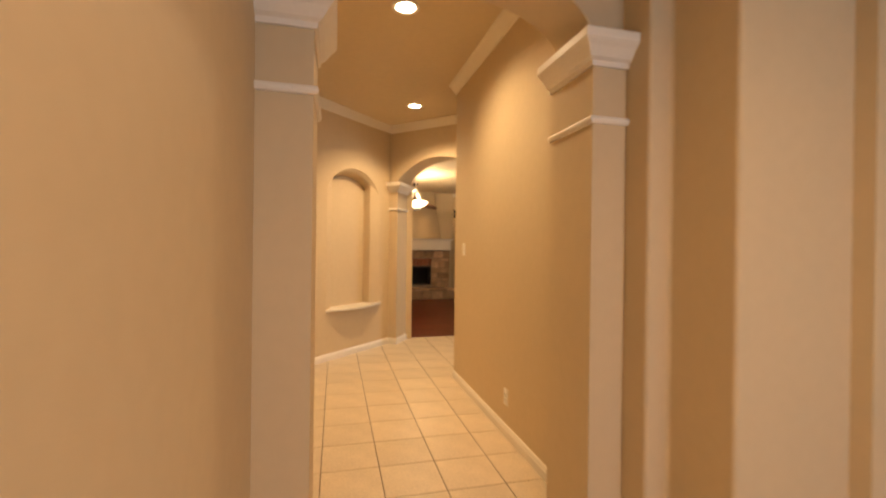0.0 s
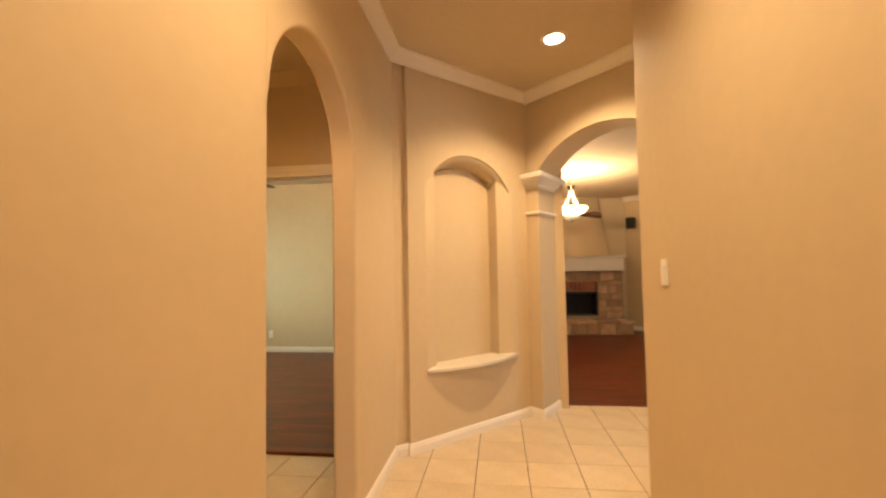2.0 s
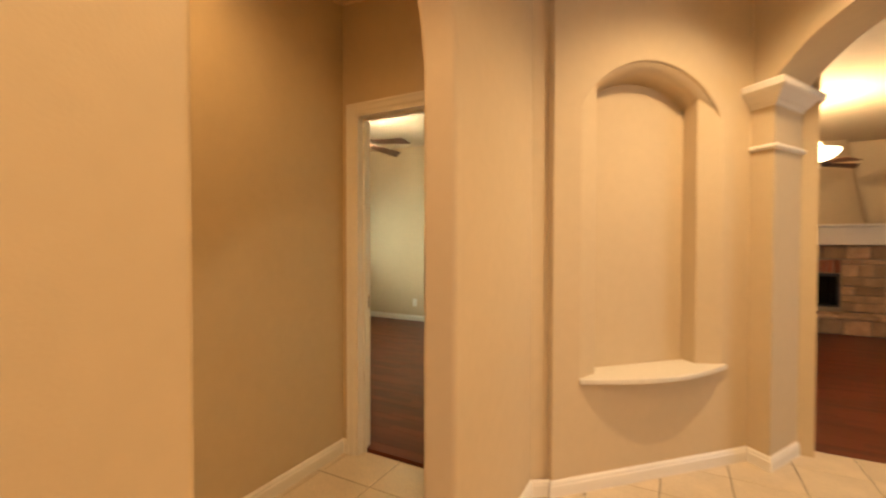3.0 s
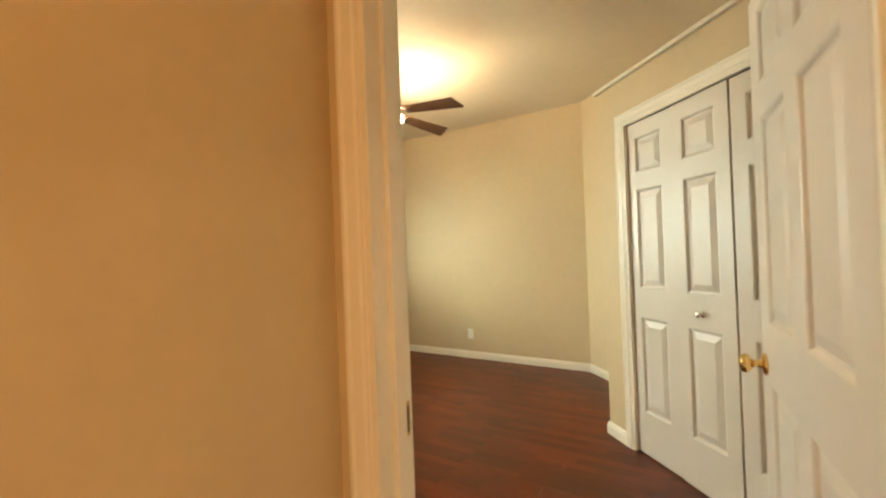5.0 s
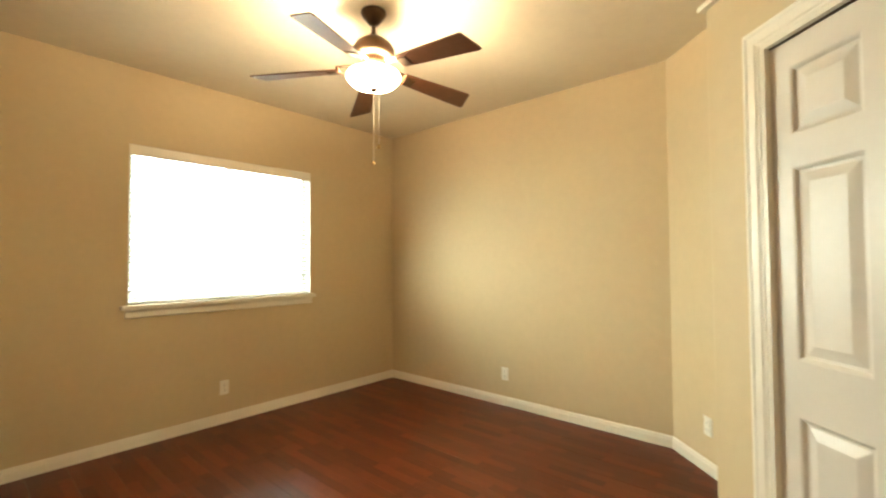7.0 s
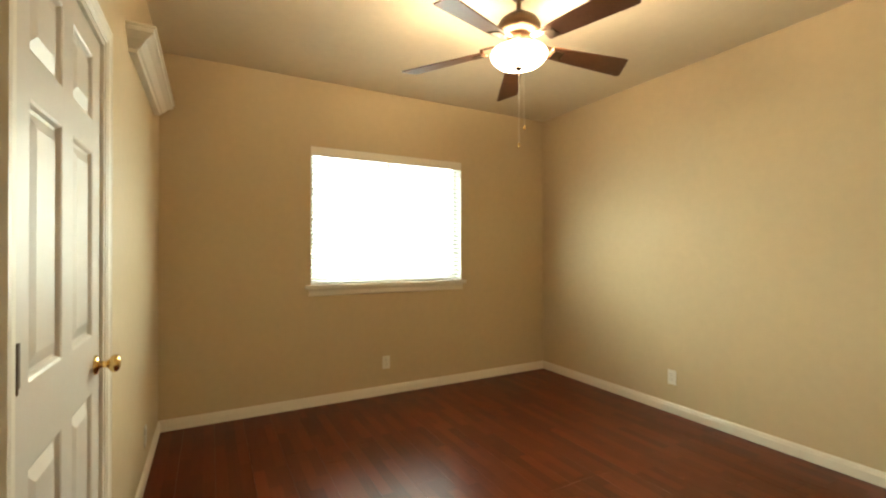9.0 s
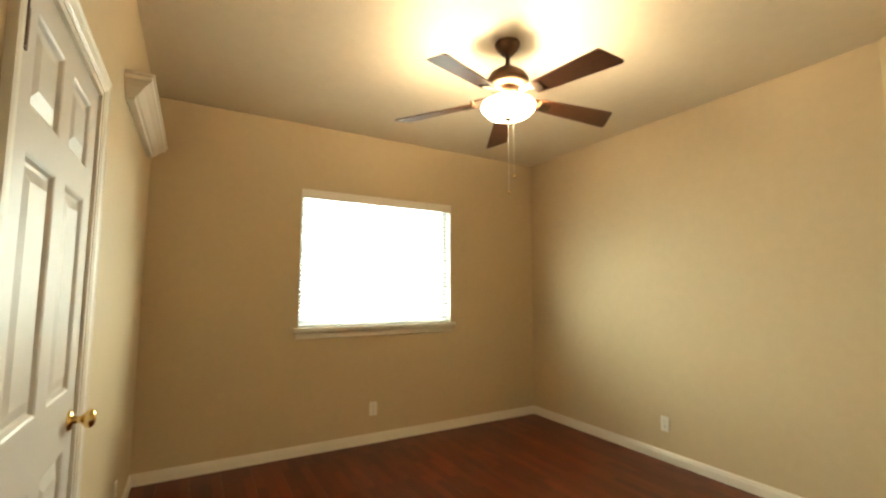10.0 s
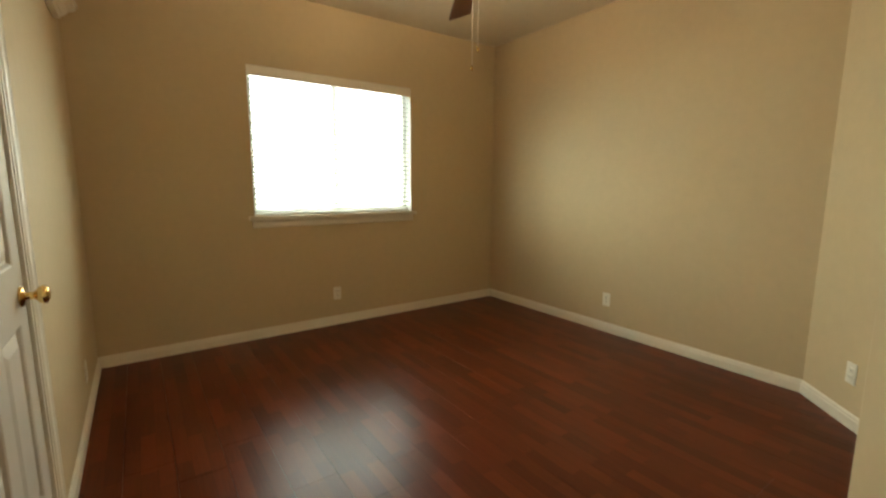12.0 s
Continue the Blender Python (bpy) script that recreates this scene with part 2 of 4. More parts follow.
def wall(name, p0, p1, thick, z0, z1, openings=(), material=None, round_edges=0.0, label="", parent=None, segmental=False):
    """A wall from p0 to p1 in plan, its body to the left of that line. Openings: (s0, s1, bottom, spring, rise): rise > 0 arches the head,
    as half an ellipse or, segmental, as part of a circle."""
    p0, p1 = Vector((*p0, 0)), Vector((*p1, 0))
    d = p1 - p0
    L = d.length
    d.normalize()
    nrm = Z.cross(d)
    heads = []
    for s0, s1, zb, zs, rise in openings:
        k = 28 if rise else 1
        if rise:
            xs = [s0 + (s1 - s0) * (0.5 - 0.5 * math.cos(math.pi * i / k)) for i in range(k + 1)]
        else:
            xs = [s0, s1]
        c, h = (s0 + s1) / 2, (s1 - s0) / 2
        if segmental and rise:
            R = (h * h + rise * rise) / (2 * rise)
            heads.append((s0, s1, zb, zs, [(x, zs + rise - R + math.sqrt(max(0, R * R - (x - c) ** 2))) for x in xs]))
        else:
            heads.append((s0, s1, zb, zs, [(x, zs + rise * math.sqrt(max(0, 1 - ((x - c) / h) ** 2))) for x in xs]))
    heads.sort(key=lambda q: q[0])
    bm = bmesh.new()
    cache = {}

    def v(s, z, back):
        key = (round(s, 5), round(z, 5), back)
        if key not in cache:
            cache[key] = bm.verts.new(p0 + d * s + nrm * (thick if back else 0) + Z * z)
        return cache[key]

    def face(pts):
        try:
            bm.faces.new(pts)
        except ValueError:
            pass

    cur, left_extra = 0.0, []
    bounds = []
    for s0, s1, zb, zs, head in heads:
        bounds.append((cur, s0, left_extra, sorted({zb, zs} - {z0})))
        cur, left_extra = s1, sorted({zb, zs} - {z0})
    bounds.append((cur, L, left_extra, []))
    for back in (0, 1):
        for a, b, le, re_ in bounds:
            if b - a > 1e-5:
                ring = [v(a, z0, back), v(b, z0, back)] + [v(b, z, back) for z in re_] + [v(b, z1, back), v(a, z1, back)] + [v(a, z, back) for z in reversed(le)]
                face(ring)
        for s0, s1, zb, zs, head in heads:
            for (xa, za), (xb, zb2) in zip(head, head[1:]):
                face([v(xa, za, back), v(xb, zb2, back), v(xb, z1, back), v(xa, z1, back)])
            if zb > z0:
                face([v(s0, z0, back), v(s1, z0, back), v(s1, zb, back), v(s0, zb, back)])
    for s0, s1, zb, zs, head in heads:
        for (xa, za), (xb, zb2) in zip(head, head[1:]):
            face([v(xa, za, 0), v(xb, zb2, 0), v(xb, zb2, 1), v(xa, za, 1)])
        for s in (s0, s1):
            face([v(s, zb, 0), v(s, zs, 0), v(s, zs, 1), v(s, zb, 1)])
        if zb > z0:
            face([v(s0, zb, 0), v(s1, zb, 0), v(s1, zb, 1), v(s0, zb, 1)])
    for s in (0.0, L):
        zs_ = sorted({k[1] for k in cache if abs(k[0] - round(s, 5)) < 1e-6})
        for za, zb in zip(zs_, zs_[1:]):
            face([v(s, za, 0), v(s, zb, 0), v(s, zb, 1), v(s, za, 1)])
    top = sorted({k[0] for k in cache if abs(k[1] - round(z1, 5)) < 1e-6})
    for a, b in zip(top, top[1:]):
        face([v(a, z1, 0), v(b, z1, 0), v(b, z1, 1), v(a, z1, 1)])
    bmesh.ops.recalc_face_normals(bm, faces=bm.faces)
    ob = obj(name, bm, material or PAINT, parent)
    if round_edges:
        soften(ob, round_edges, 3)
        ob.data.shade_smooth()
        w = ob.modifiers.new("normals", "WEIGHTED_NORMAL")
    return tagged(ob, label or "tan painted plaster wall with light orange-peel texture", "wall", kind="structure")


def prism(pts, z0, z1, bm=None):
    bm = bm or bmesh.new()
    a = [bm.verts.new((x, y, z0)) for x, y in pts]
    b = [bm.verts.new((x, y, z1)) for x, y in pts]
    k = len(pts)
    for i in range(k):
        bm.faces.new((a[i], a[(i + 1) % k], b[(i + 1) % k], b[i]))
    bm.faces.new(a[::-1])
    bm.faces.new(b)
    return bm


def structure(name, bm, material, label, category, smooth=False):
    return tagged(obj(name, bm, material, None, "", smooth), label, category, kind="structure")


BASE_P = [(0, 0), (0.014, 0), (0.014, 0.054), (0.010, 0.062), (0.010, 0.070), (0.004, 0.080), (0, 0.082)]
CROWN_P = [(0, 0), (0.012, 0), (0.018, 0.012), (0.024, 0.016), (0.040, 0.034), (0.062, 0.062), (0.070, 0.070), (0.080, 0.074), (0.082, 0.088), (0, 0.088)]
CASE_P = [(0, 0), (0.058, 0), (0.058, 0.016), (0.048, 0.018), (0.040, 0.014), (0.014, 0.012), (0.008, 0.008), (0, 0.007)]


def base(name, pts, z=0.0):
    """Baseboard along plan points, with the room to the left of the line."""
    return structure(name, sweep([(x, y, z) for x, y in pts], Z, BASE_P), TRIM, "white painted baseboard along the foot of the wall", "baseboard")


def crown(name, pts, ztop):
    return structure(name, sweep([(x, y, ztop - 0.088) for x, y in pts], Z, CROWN_P), TRIM, "cream painted crown moulding under the ceiling", "crown moulding")


S2 = math.sqrt(0.5)

# ---------- setting: hall, vestibule, foyer ----------
BX, BN, BS = -5.98, 4.41, 0.815
HC = 2.915   # hall ceiling
VC = 2.765   # bedroom and vestibule ceiling
LC = 2.77    # living room ceiling

structure("floor_slab", box(-6.4, 4.2, -7.0, 7.6, -0.25, -0.004), GROUT, "grout and screed under the floor coverings", "floor")
structure("ceiling_hall", prism([(-1.6, -6.6), (1.9, -6.6), (1.9, 0.3), (0.35, 2.05), (-0.3, 2.05), (-1.6, 0.9)], HC, HC + 0.12), CEIL, "tan painted hall ceiling with light texture", "ceiling")
structure("ceiling_vestibule", box(-2.75, -1.6, -1.3, 0.63, VC, VC + 0.12), CEIL, "tan painted vestibule ceiling", "ceiling")
structure("ceiling_bedroom", prism([(-6.15, 0.7), (-1.62, 0.7), (-1.3, 1.75), (-1.0, 2.4), (-2.9, 4.6), (-6.15, 4.6)], VC + 0.002, VC + 0.12), CEIL2, "cream painted bedroom ceiling with orange-peel texture", "ceiling")
structure("ceiling_living", prism([(-1.1, 2.05), (0.35, 2.05), (1.9, 0.3), (4.0, 0.3), (4.0, 7.4), (-1.1, 7.4)], LC, LC + 0.12), CEIL, "tan painted living room ceiling", "ceiling")

# corridor: right-hand wall on x = 0, left-hand wall on x = -1.47
wall("wall_corridor_east", (0.0, 0.0), (0.0, -2.25), 0.13, 0, HC, round_edges=0.015)
wall("wall_corridor_west", (-1.468, -2.6), (-1.468, 0.745), 0.13, 0, HC, [(1.608, 2.475, 0, 1.885, 0.43)], round_edges=0.02,
     label="tan painted wall with a round-headed arched opening")
# the entry arch with its pilasters
wall("wall_entry_arch", (-1.468, -2.57), (0.25, -2.57), 0.29, 0, HC, [(0.213, 1.333, 0, 2.18, 0.265)], round_edges=0.012,
     label="tan painted wall with an arched opening between pilasters")
wall("wall_foyer_west", (-1.435, -6.5), (-1.435, -2.58), 0.13, 0, HC)
soften(structure("wall_foyer_steps", prism([(0.015, -2.45), (0.015, -2.736), (0.118, -2.736), (0.118, -3.032), (0.64, -3.032), (0.64, -2.45)], 0, HC), PAINT,
                 "tan painted stepped wall corner beside the entry arch", "wall"), 0.016, 3, 60)
wall("wall_foyer_east", (0.62, -3.10), (1.8, -3.10), 0.13, 0, HC)
wall("wall_foyer_side", (1.8, -3.0), (1.8, -6.5), 0.13, 0, HC)
wall("wall_foyer_south", (1.93, -6.5), (-1.6, -6.5), 0.13, 0, HC, [(0.93, 2.73, 0.3, 2.4, 0)])
# octagonal lobby
NA = Vector((-1.373, 0.757, 0))        # start of the niche wall
NB = Vector((-0.465, 1.665, 0))        # its end, at the living room arch


def on_niche(s, out=0.0, z=0.0):
    """A point on the niche wall: s along it, out from its face into the hall."""
    return NA + Vector((S2, S2, 0)) * s + Vector((S2, -S2, 0)) * out + Z * z


NS0, NS1, NBOT, NSPRING, NRISE, NDEEP = 0.167, 1.082, 0.555, 1.962, 0.278, 0.158
wall("wall_niche", (NA.x, NA.y), (NB.x + 0.02, NB.y + 0.02), 0.24, 0, HC, [(NS0, NS1, NBOT, NSPRING, NRISE)], round_edges=0.010,
     label="tan painted wall with a tall arched niche", segmental=True)
structure("wall_niche_back", prism([tuple(on_niche(s, o)[:2]) for s, o in ((0.10, -0.30), (1.20, -0.30), (1.20, -NDEEP), (0.10, -NDEEP))], 0.3, 2.5), PAINT,
          "tan painted back of the arched niche", "wall")
for _s, _d in ((NS0, 1), (NS1, -1)):
    _jamb = prism([tuple(on_niche(_s + _d * a, o)[:2]) for a, o in ((-0.03, -0.004), (0.004, -0.004), (0.122, -0.055), (0.122, -0.225), (-0.03, -0.225))], 0.50, 2.20)
    soften(structure("wall_niche_jamb", _jamb, PAINT, "tan painted jamb of the niche with a splayed front", "wall"), 0.006, 3, 10)
_nb = bmesh.new()
_nc, _nh = (NS0 + NS1) / 2, (NS1 - NS0) / 2
_nr = (_nh * _nh + NRISE * NRISE) / (2 * NRISE)
_prev = None
for _i in range(29):
    _s = _nc - _nh * math.cos(math.pi * _i / 28)
    _z = NSPRING + NRISE - _nr + math.sqrt(_nr * _nr - (_s - _nc) ** 2)
    _ring = [_nb.verts.new(on_niche(_s, o, _z + dz)) for o, dz in ((-0.010, 0.002), (-NDEEP - 0.03, -0.085), (-NDEEP - 0.03, 0.05), (-0.010, 0.05))]
    for k in range(4 if _prev else 0):
        _nb.faces.new((_prev[k], _prev[(k + 1) % 4], _ring[(k + 1) % 4], _ring[k]))
    _prev = _ring
structure("wall_niche_soffit", _nb, PAINT, "tan painted sloping soffit of the arched niche", "wall", True)
wall("wall_lobby_return", (-1.468, 0.715), (-1.375, 0.808), 0.12, 0, HC)
# living room arch
AO = Vector((-0.462, 1.692, 0))


def on_arch(u, back=0.0, z=0.0):
    return AO + Vector((S2, -S2, 0)) * u + Vector((S2, S2, 0)) * back + Z * z


_p, _q = on_arch(-0.12), on_arch(2.3)
for _n, _u0, _u1 in (("wall_living_arch_foot", -0.12, 0.03), ("wall_living_arch_far_foot", 1.62, 2.3)):
    _a, _c = on_arch(_u0), on_arch(_u1)
    wall(_n, (_a.x, _a.y), (_c.x, _c.y), 0.30, 0, 2.10)
wall("wall_living_arch", (_p.x, _p.y), (_q.x, _q.y), 0.30, 2.10, HC, [(0.225, 1.525, 2.10, 2.14, 0.312)], round_edges=0.014,
     label="tan painted wall with a wide arch to the living room", segmental=True)
wall("wall_lobby_east", (1.3, 0.0), (0.13, 0.0), 0.13, 0, HC)
# vestibule before the bedroom
wall("wall_vestibule_west", (-2.605, -1.2), (-2.605, 0.63), 0.13, 0, VC)
wall("wall_vestibule_south", (-1.6, -1.12), (-2.74, -1.12), 0.13, 0, VC)
wall("wall_bedroom_south", (-1.58, 0.625), (-2.95, 0.625), -0.11, 0, VC + 0.05, [(0.085, 0.927, 0, 2.028, 0)], label="tan painted wall with the bedroom doorway")
wall("wall_bedroom_southwest", (-2.9, BS), (-6.1, BS), 0.20, 0, VC + 0.04, [(0.445, 1.24, 0, 2.045, 0)], label="tan painted bedroom wall with a closed white door")

# ---------- setting: bedroom ----------
wall("wall_bedroom_west", (BX, 0.6), (BX, 4.55), 0.16, 0, VC, [(1.284, 2.749, 1.035, 2.205, 0)], label="tan painted bedroom wall with a wide window")
wall("wall_bedroom_north", (BX - 0.1, BN), (-3.06, BN), 0.13, 0, VC)
wall("wall_bedroom_diagonal", (-3.06, BN), (-1.0, BN - 2.06), 0.13, 0, VC)
wall("wall_bedroom_east", (-1.3, 1.75), (-1.615, 0.735), -0.03, 0, VC)
CL = Vector((-2.384, 2.813, 0))       # closet opening, at its far jamb


def on_closet(s, out=0.0, z=0.0):
    return CL + Vector((S2, -S2, 0)) * s + Vector((-S2, -S2, 0)) * out + Z * z


CH = 2.318
_p, _q = on_closet(-0.262), on_closet(1.66)
wall("wall_closet_front", (_p.x, _p.y), (_q.x, _q.y), 0.11, 0, CH, [(0.262, 1.784, 0, 2.05, 0)], label="cream painted closet front that stops below the ceiling", round_edges=0.008)
_p3, _p4 = on_closet(-0.152, -0.66), on_closet(-0.152, -0.108)
wall("wall_closet_side", (_p3.x, _p3.y), (_p4.x, _p4.y), -0.11, 0, CH)
structure("closet_ledge", prism([tuple(on_closet(s, o)[:2]) for s, o in ((-0.282, 0.02), (1.66, 0.02), (1.66, -0.64), (-0.282, -0.64))], CH, CH + 0.022), LEDGEP,
          "cream painted ledge on top of the closet", "ledge")
# ---------- setting: living room ----------
wall("wall_living_west", (-0.95, 2.0), (-0.95, 7.3), 0.13, 0, LC)
wall("wall_living_north", (-0.95, 7.2), (2.15, 7.2), 0.13, 0, LC)
wall("wall_living_diagonal", (1.95, 7.2), (3.75, 5.4), 0.13, 0, LC)
wall("wall_living_east", (3.75, 5.4), (3.75, 0.2), 0.13, 0, LC, [(2.7, 4.3, 0.7, 2.2, 0)], label="tan painted living room wall with a window")
wall("wall_living_south", (3.75, 0.3), (1.2, 0.3), 0.13, 0, LC)
wall("wall_living_southwest", (-0.1, 2.02), (-0.95, 2.02), 0.13, 0, LC)
structure("wall_corner_fill", prism([(-1.3, 1.2), (-0.7, 1.9), (-0.6, 2.0), (-0.95, 2.1), (-1.3, 1.75)], 0, HC), PAINT, "tan painted wall core between rooms", "wall")

# baseboards and crown moulding; the bedroom floor lies a little higher
FB = 0.022
_m = on_arch(0.0, -0.02)
base("baseboard_corridor", [(0.0, -2.25), (0.0, 0.0)])
base("baseboard_arch_far", [(-1.6, -0.125), (-1.468, -0.125), (-1.468, 0.715), (-1.385, 0.77)][::-1])
base("baseboard_arch_near", [(-1.468, -2.25), (-1.468, -0.992), (-1.6, -0.992)][::-1])
base("baseboard_niche", [tuple(on_niche(1.31)[:2]), tuple(on_niche(0.0)[:2]), tuple(on_niche(0.0, -0.03)[:2])])
base("baseboard_vestibule", [(-2.568, 0.625), (-2.605, 0.625), (-2.605, -1.12), (-1.6, -1.12)])
base("baseboard_bedroom", [tuple(on_closet(-0.262, -0.66)[:2]), (-3.06, BN), (BX, BN), (BX, BS), (-4.20, BS)], FB)
base("baseboard_closet", [tuple(on_closet(-0.06)[:2]), tuple(on_closet(-0.262)[:2]), tuple(on_closet(-0.262, -0.65)[:2])], FB)
base("baseboard_living", [(3.75, 2.0), (3.75, 5.4), (1.95, 7.2), (-0.95, 7.2), (-0.95, 2.2)])
crown("crown_hall", [(0.0, -2.25), (0.0, 0.0)], HC)
crown("crown_lobby", [tuple(on_arch(2.2)[:2]), tuple(on_arch(0.0, 0.0)[:2]), tuple(on_niche(0.0)[:2]), (-1.468, 0.66), (-1.468, -2.25)], HC)
crown("crown_entry", [(-1.468, -2.28), (0.0, -2.28)], HC)
structure("crown_vestibule", sweep([(x, y, VC - 0.089) for x, y in ((-1.62, 0.625), (-2.605, 0.625), (-2.605, -1.12), (-1.62, -1.12))], Z, CROWN_P), PAINT,
          "tan painted crown moulding of the vestibule", "crown moulding")
crown("crown_living", [(3.75, 2.0), (3.75, 5.4), (1.95, 7.2)], LC)

# ---------- pilasters ----------
CAP_P = [(0.0, 0.0), (0.010, 0.0), (0.014, 0.02), (0.030, 0.030), (0.055, 0.062), (0.070, 0.075), (0.078, 0.085), (0.078, 0.118), (0.066, 0.128), (0.0, 0.128)]
RING_P = [(0.0, 0.0), (0.012, 0.002), (0.018, 0.012), (0.018, 0.020), (0.012, 0.030), (0.0, 0.032)]


def pilaster(name, shaft, face, zcap, zring, foot):
    """A pilaster: a shaft, a moulded capital and a ring, the last two along the plan line face."""
    e = empty(name, Matrix.Identity(4), "tan painted pilaster with cream moulded capital under an arch", "pilaster", "pilasters of the arches", "structure")
    part("shaft", prism(shaft, 0.0, zcap + 0.10), PAINT, e)
    part("capital", sweep([(x, y, zcap) for x, y in face], Z, CAP_P), TRIM, e, "cream moulded capital")
    part("ring", sweep([(x, y, zring) for x, y in face], Z, RING_P), TRIM, e, "cream half-round ring moulding")
    if foot:
        part("baseboard", sweep([(x, y, 0.0) for x, y in face], Z, BASE_P), TRIM, e)
    return e


pilaster("pilaster", [(-1.45, -2.585), (-1.243, -2.585), (-1.243, -2.25), (-1.45, -2.25)],
         [(-1.243, -2.25), (-1.243, -2.585), (-1.46, -2.585)], 2.058, 1.828, True)
pilaster("pilaster", [(-0.147, -2.60), (0.01, -2.60), (0.01, -2.25), (-0.147, -2.25)],
         [(0.01, -2.57), (0.01, -2.60), (-0.147, -2.60), (-0.147, -2.25)], 2.05, 1.815, True)
_M, _F = on_arch(0.15, -0.008), Vector((-0.128, 1.982, 0))
_c0, _c1 = on_arch(0.0, -0.012), on_arch(-0.02, 0.3)
pilaster("pilaster", [tuple(_c0[:2]), tuple(_M[:2]), tuple(_F[:2]), tuple(_c1[:2])], [tuple(_F[:2]), tuple(_M[:2]), tuple(_c0[:2])], 2.035, 1.795, True)
_c0, _c1, _c2, _c3 = on_arch(1.60, 0.30), on_arch(1.60, -0.012), on_arch(1.78, -0.012), on_arch(1.78, 0.30)
pilaster("pilaster", [tuple(q[:2]) for q in (_c0, _c1, _c2, _c3)], [tuple(q[:2]) for q in (_c2, _c1, _c0)], 2.035, 1.795, True)

# niche shelf with a bowed front
_f = [on_niche(0.156, 0.0)] + [on_niche(0.156 + 0.972 * i / 18, 0.10 * math.sin(math.pi * i / 18) + 0.012) for i in range(19)] + [on_niche(1.128, 0.0), on_niche(1.075, -0.155), on_niche(0.175, -0.155)]
soften(tagged(obj("niche_shelf", prism([tuple(q[:2]) for q in _f], 0.553, 0.581), LEDGEP), "cream painted niche shelf with a bowed front edge", "shelf"), 0.006, 2)

# ---------- doors ----------
CLOSET_ROWS = [(0.255, 0.826), (0.998, 1.592), (1.694, 1.906)]
ROWS = [(0.28, 0.845), (1.022, 1.614), (1.712, 1.922)]


def leaf_meshes(e, w, h, t, stile, mull, cols, rows=ROWS):
    """A moulded panel door leaf over x 0..w, y 0..t, z 0..h: frame and raised panels, both sides."""
    pw = (w - 2 * stile - mull * (cols - 1)) / cols
    xs = [0.0]
    for c in range(cols):
        a = stile + c * (pw + mull)
        xs += [a, a + pw]
    xs.append(w)
    zs = [0.0] + [z for r in rows for z in r] + [h]
    bm = bmesh.new()
    cells = []
    for y in (0.0, t):
        for i in range(len(xs) - 1):
            for j in range(len(zs) - 1):
                q = (xs[i], xs[i + 1], zs[j], zs[j + 1])
                if i % 2 and j % 2:
                    if y == 0.0:
                        cells.append(q)
                    continue
                bm.faces.new([bm.verts.new((x, y, z)) for x, z in ((q[0], q[2]), (q[1], q[2]), (q[1], q[3]), (q[0], q[3]))])
    for x in (0.0, w):
        for za, zb in zip(zs, zs[1:]):
            bm.faces.new([bm.verts.new(p) for p in ((x, 0, za), (x, t, za), (x, t, zb), (x, 0, zb))])
    for z in (0.0, h):
        for xa, xb in zip(xs, xs[1:]):
            bm.faces.new([bm.verts.new(p) for p in ((xa, 0, z), (xb, 0, z), (xb, t, z), (xa, t, z))])
    bmesh.ops.remove_doubles(bm, verts=bm.verts, dist=1e-5)
    soften(part("frame", bm, DOORP, e), 0.0015, 1, 60)
    for x0, x1, z0, z1 in cells:
        pb = bmesh.new()
        for y, sgn in ((0.0, 1), (t, -1)):
            prev = None
            for ins, dep in ((0, 0), (0.006, 0.003), (0.012, 0.011), (0.020, 0.012), (0.026, 0.010), (0.052, 0.002), (0.058, 0.002)):
                ring = [pb.verts.new((x, y + sgn * dep, z)) for x, z in ((x0 + ins, z0 + ins), (x1 - ins, z0 + ins), (x1 - ins, z1 - ins), (x0 + ins, z1 - ins))]
                if prev:
                    for k in range(4):
                        pb.faces.new((prev[k], prev[(k + 1) % 4], ring[(k + 1) % 4], ring[k]))
                prev = ring
            pb.faces.new(prev)
        part("panel", pb, DOORP, e)


KNOB = [(0.0, 0.0), (0.032, 0.0), (0.032, 0.004), (0.026, 0.009), (0.012, 0.012), (0.011, 0.030), (0.016, 0.036), (0.026, 0.044), (0.029, 0.054), (0.025, 0.063), (0.014, 0.068), (0.0, 0.069)]


def knob(parent, x, y, z, towards, material=BRASS, size=1.0, label="polished brass knob"):
    m = Matrix.Translation((x, y, z)) @ pose(0, 0, 0, 90 if towards < 0 else -90)
    return part("knob", lathe([(r * size, a * size) for r, a in KNOB], 24, m=m), material, parent, label, True)


def hinge(parent, x, y, z, material=BRONZE):
    bm = box(x + 0.002, x + 0.040, y - 0.0035, y + 0.003, z - 0.045, z + 0.045, 0.001)
    lathe([(0, -0.05), (0.006, -0.048), (0.006, 0.048), (0, 0.05)], 10, bm, Matrix.Translation((x, y - 0.006, z)))
    return part("hinge", bm, material, parent, "dark bronze butt hinge")


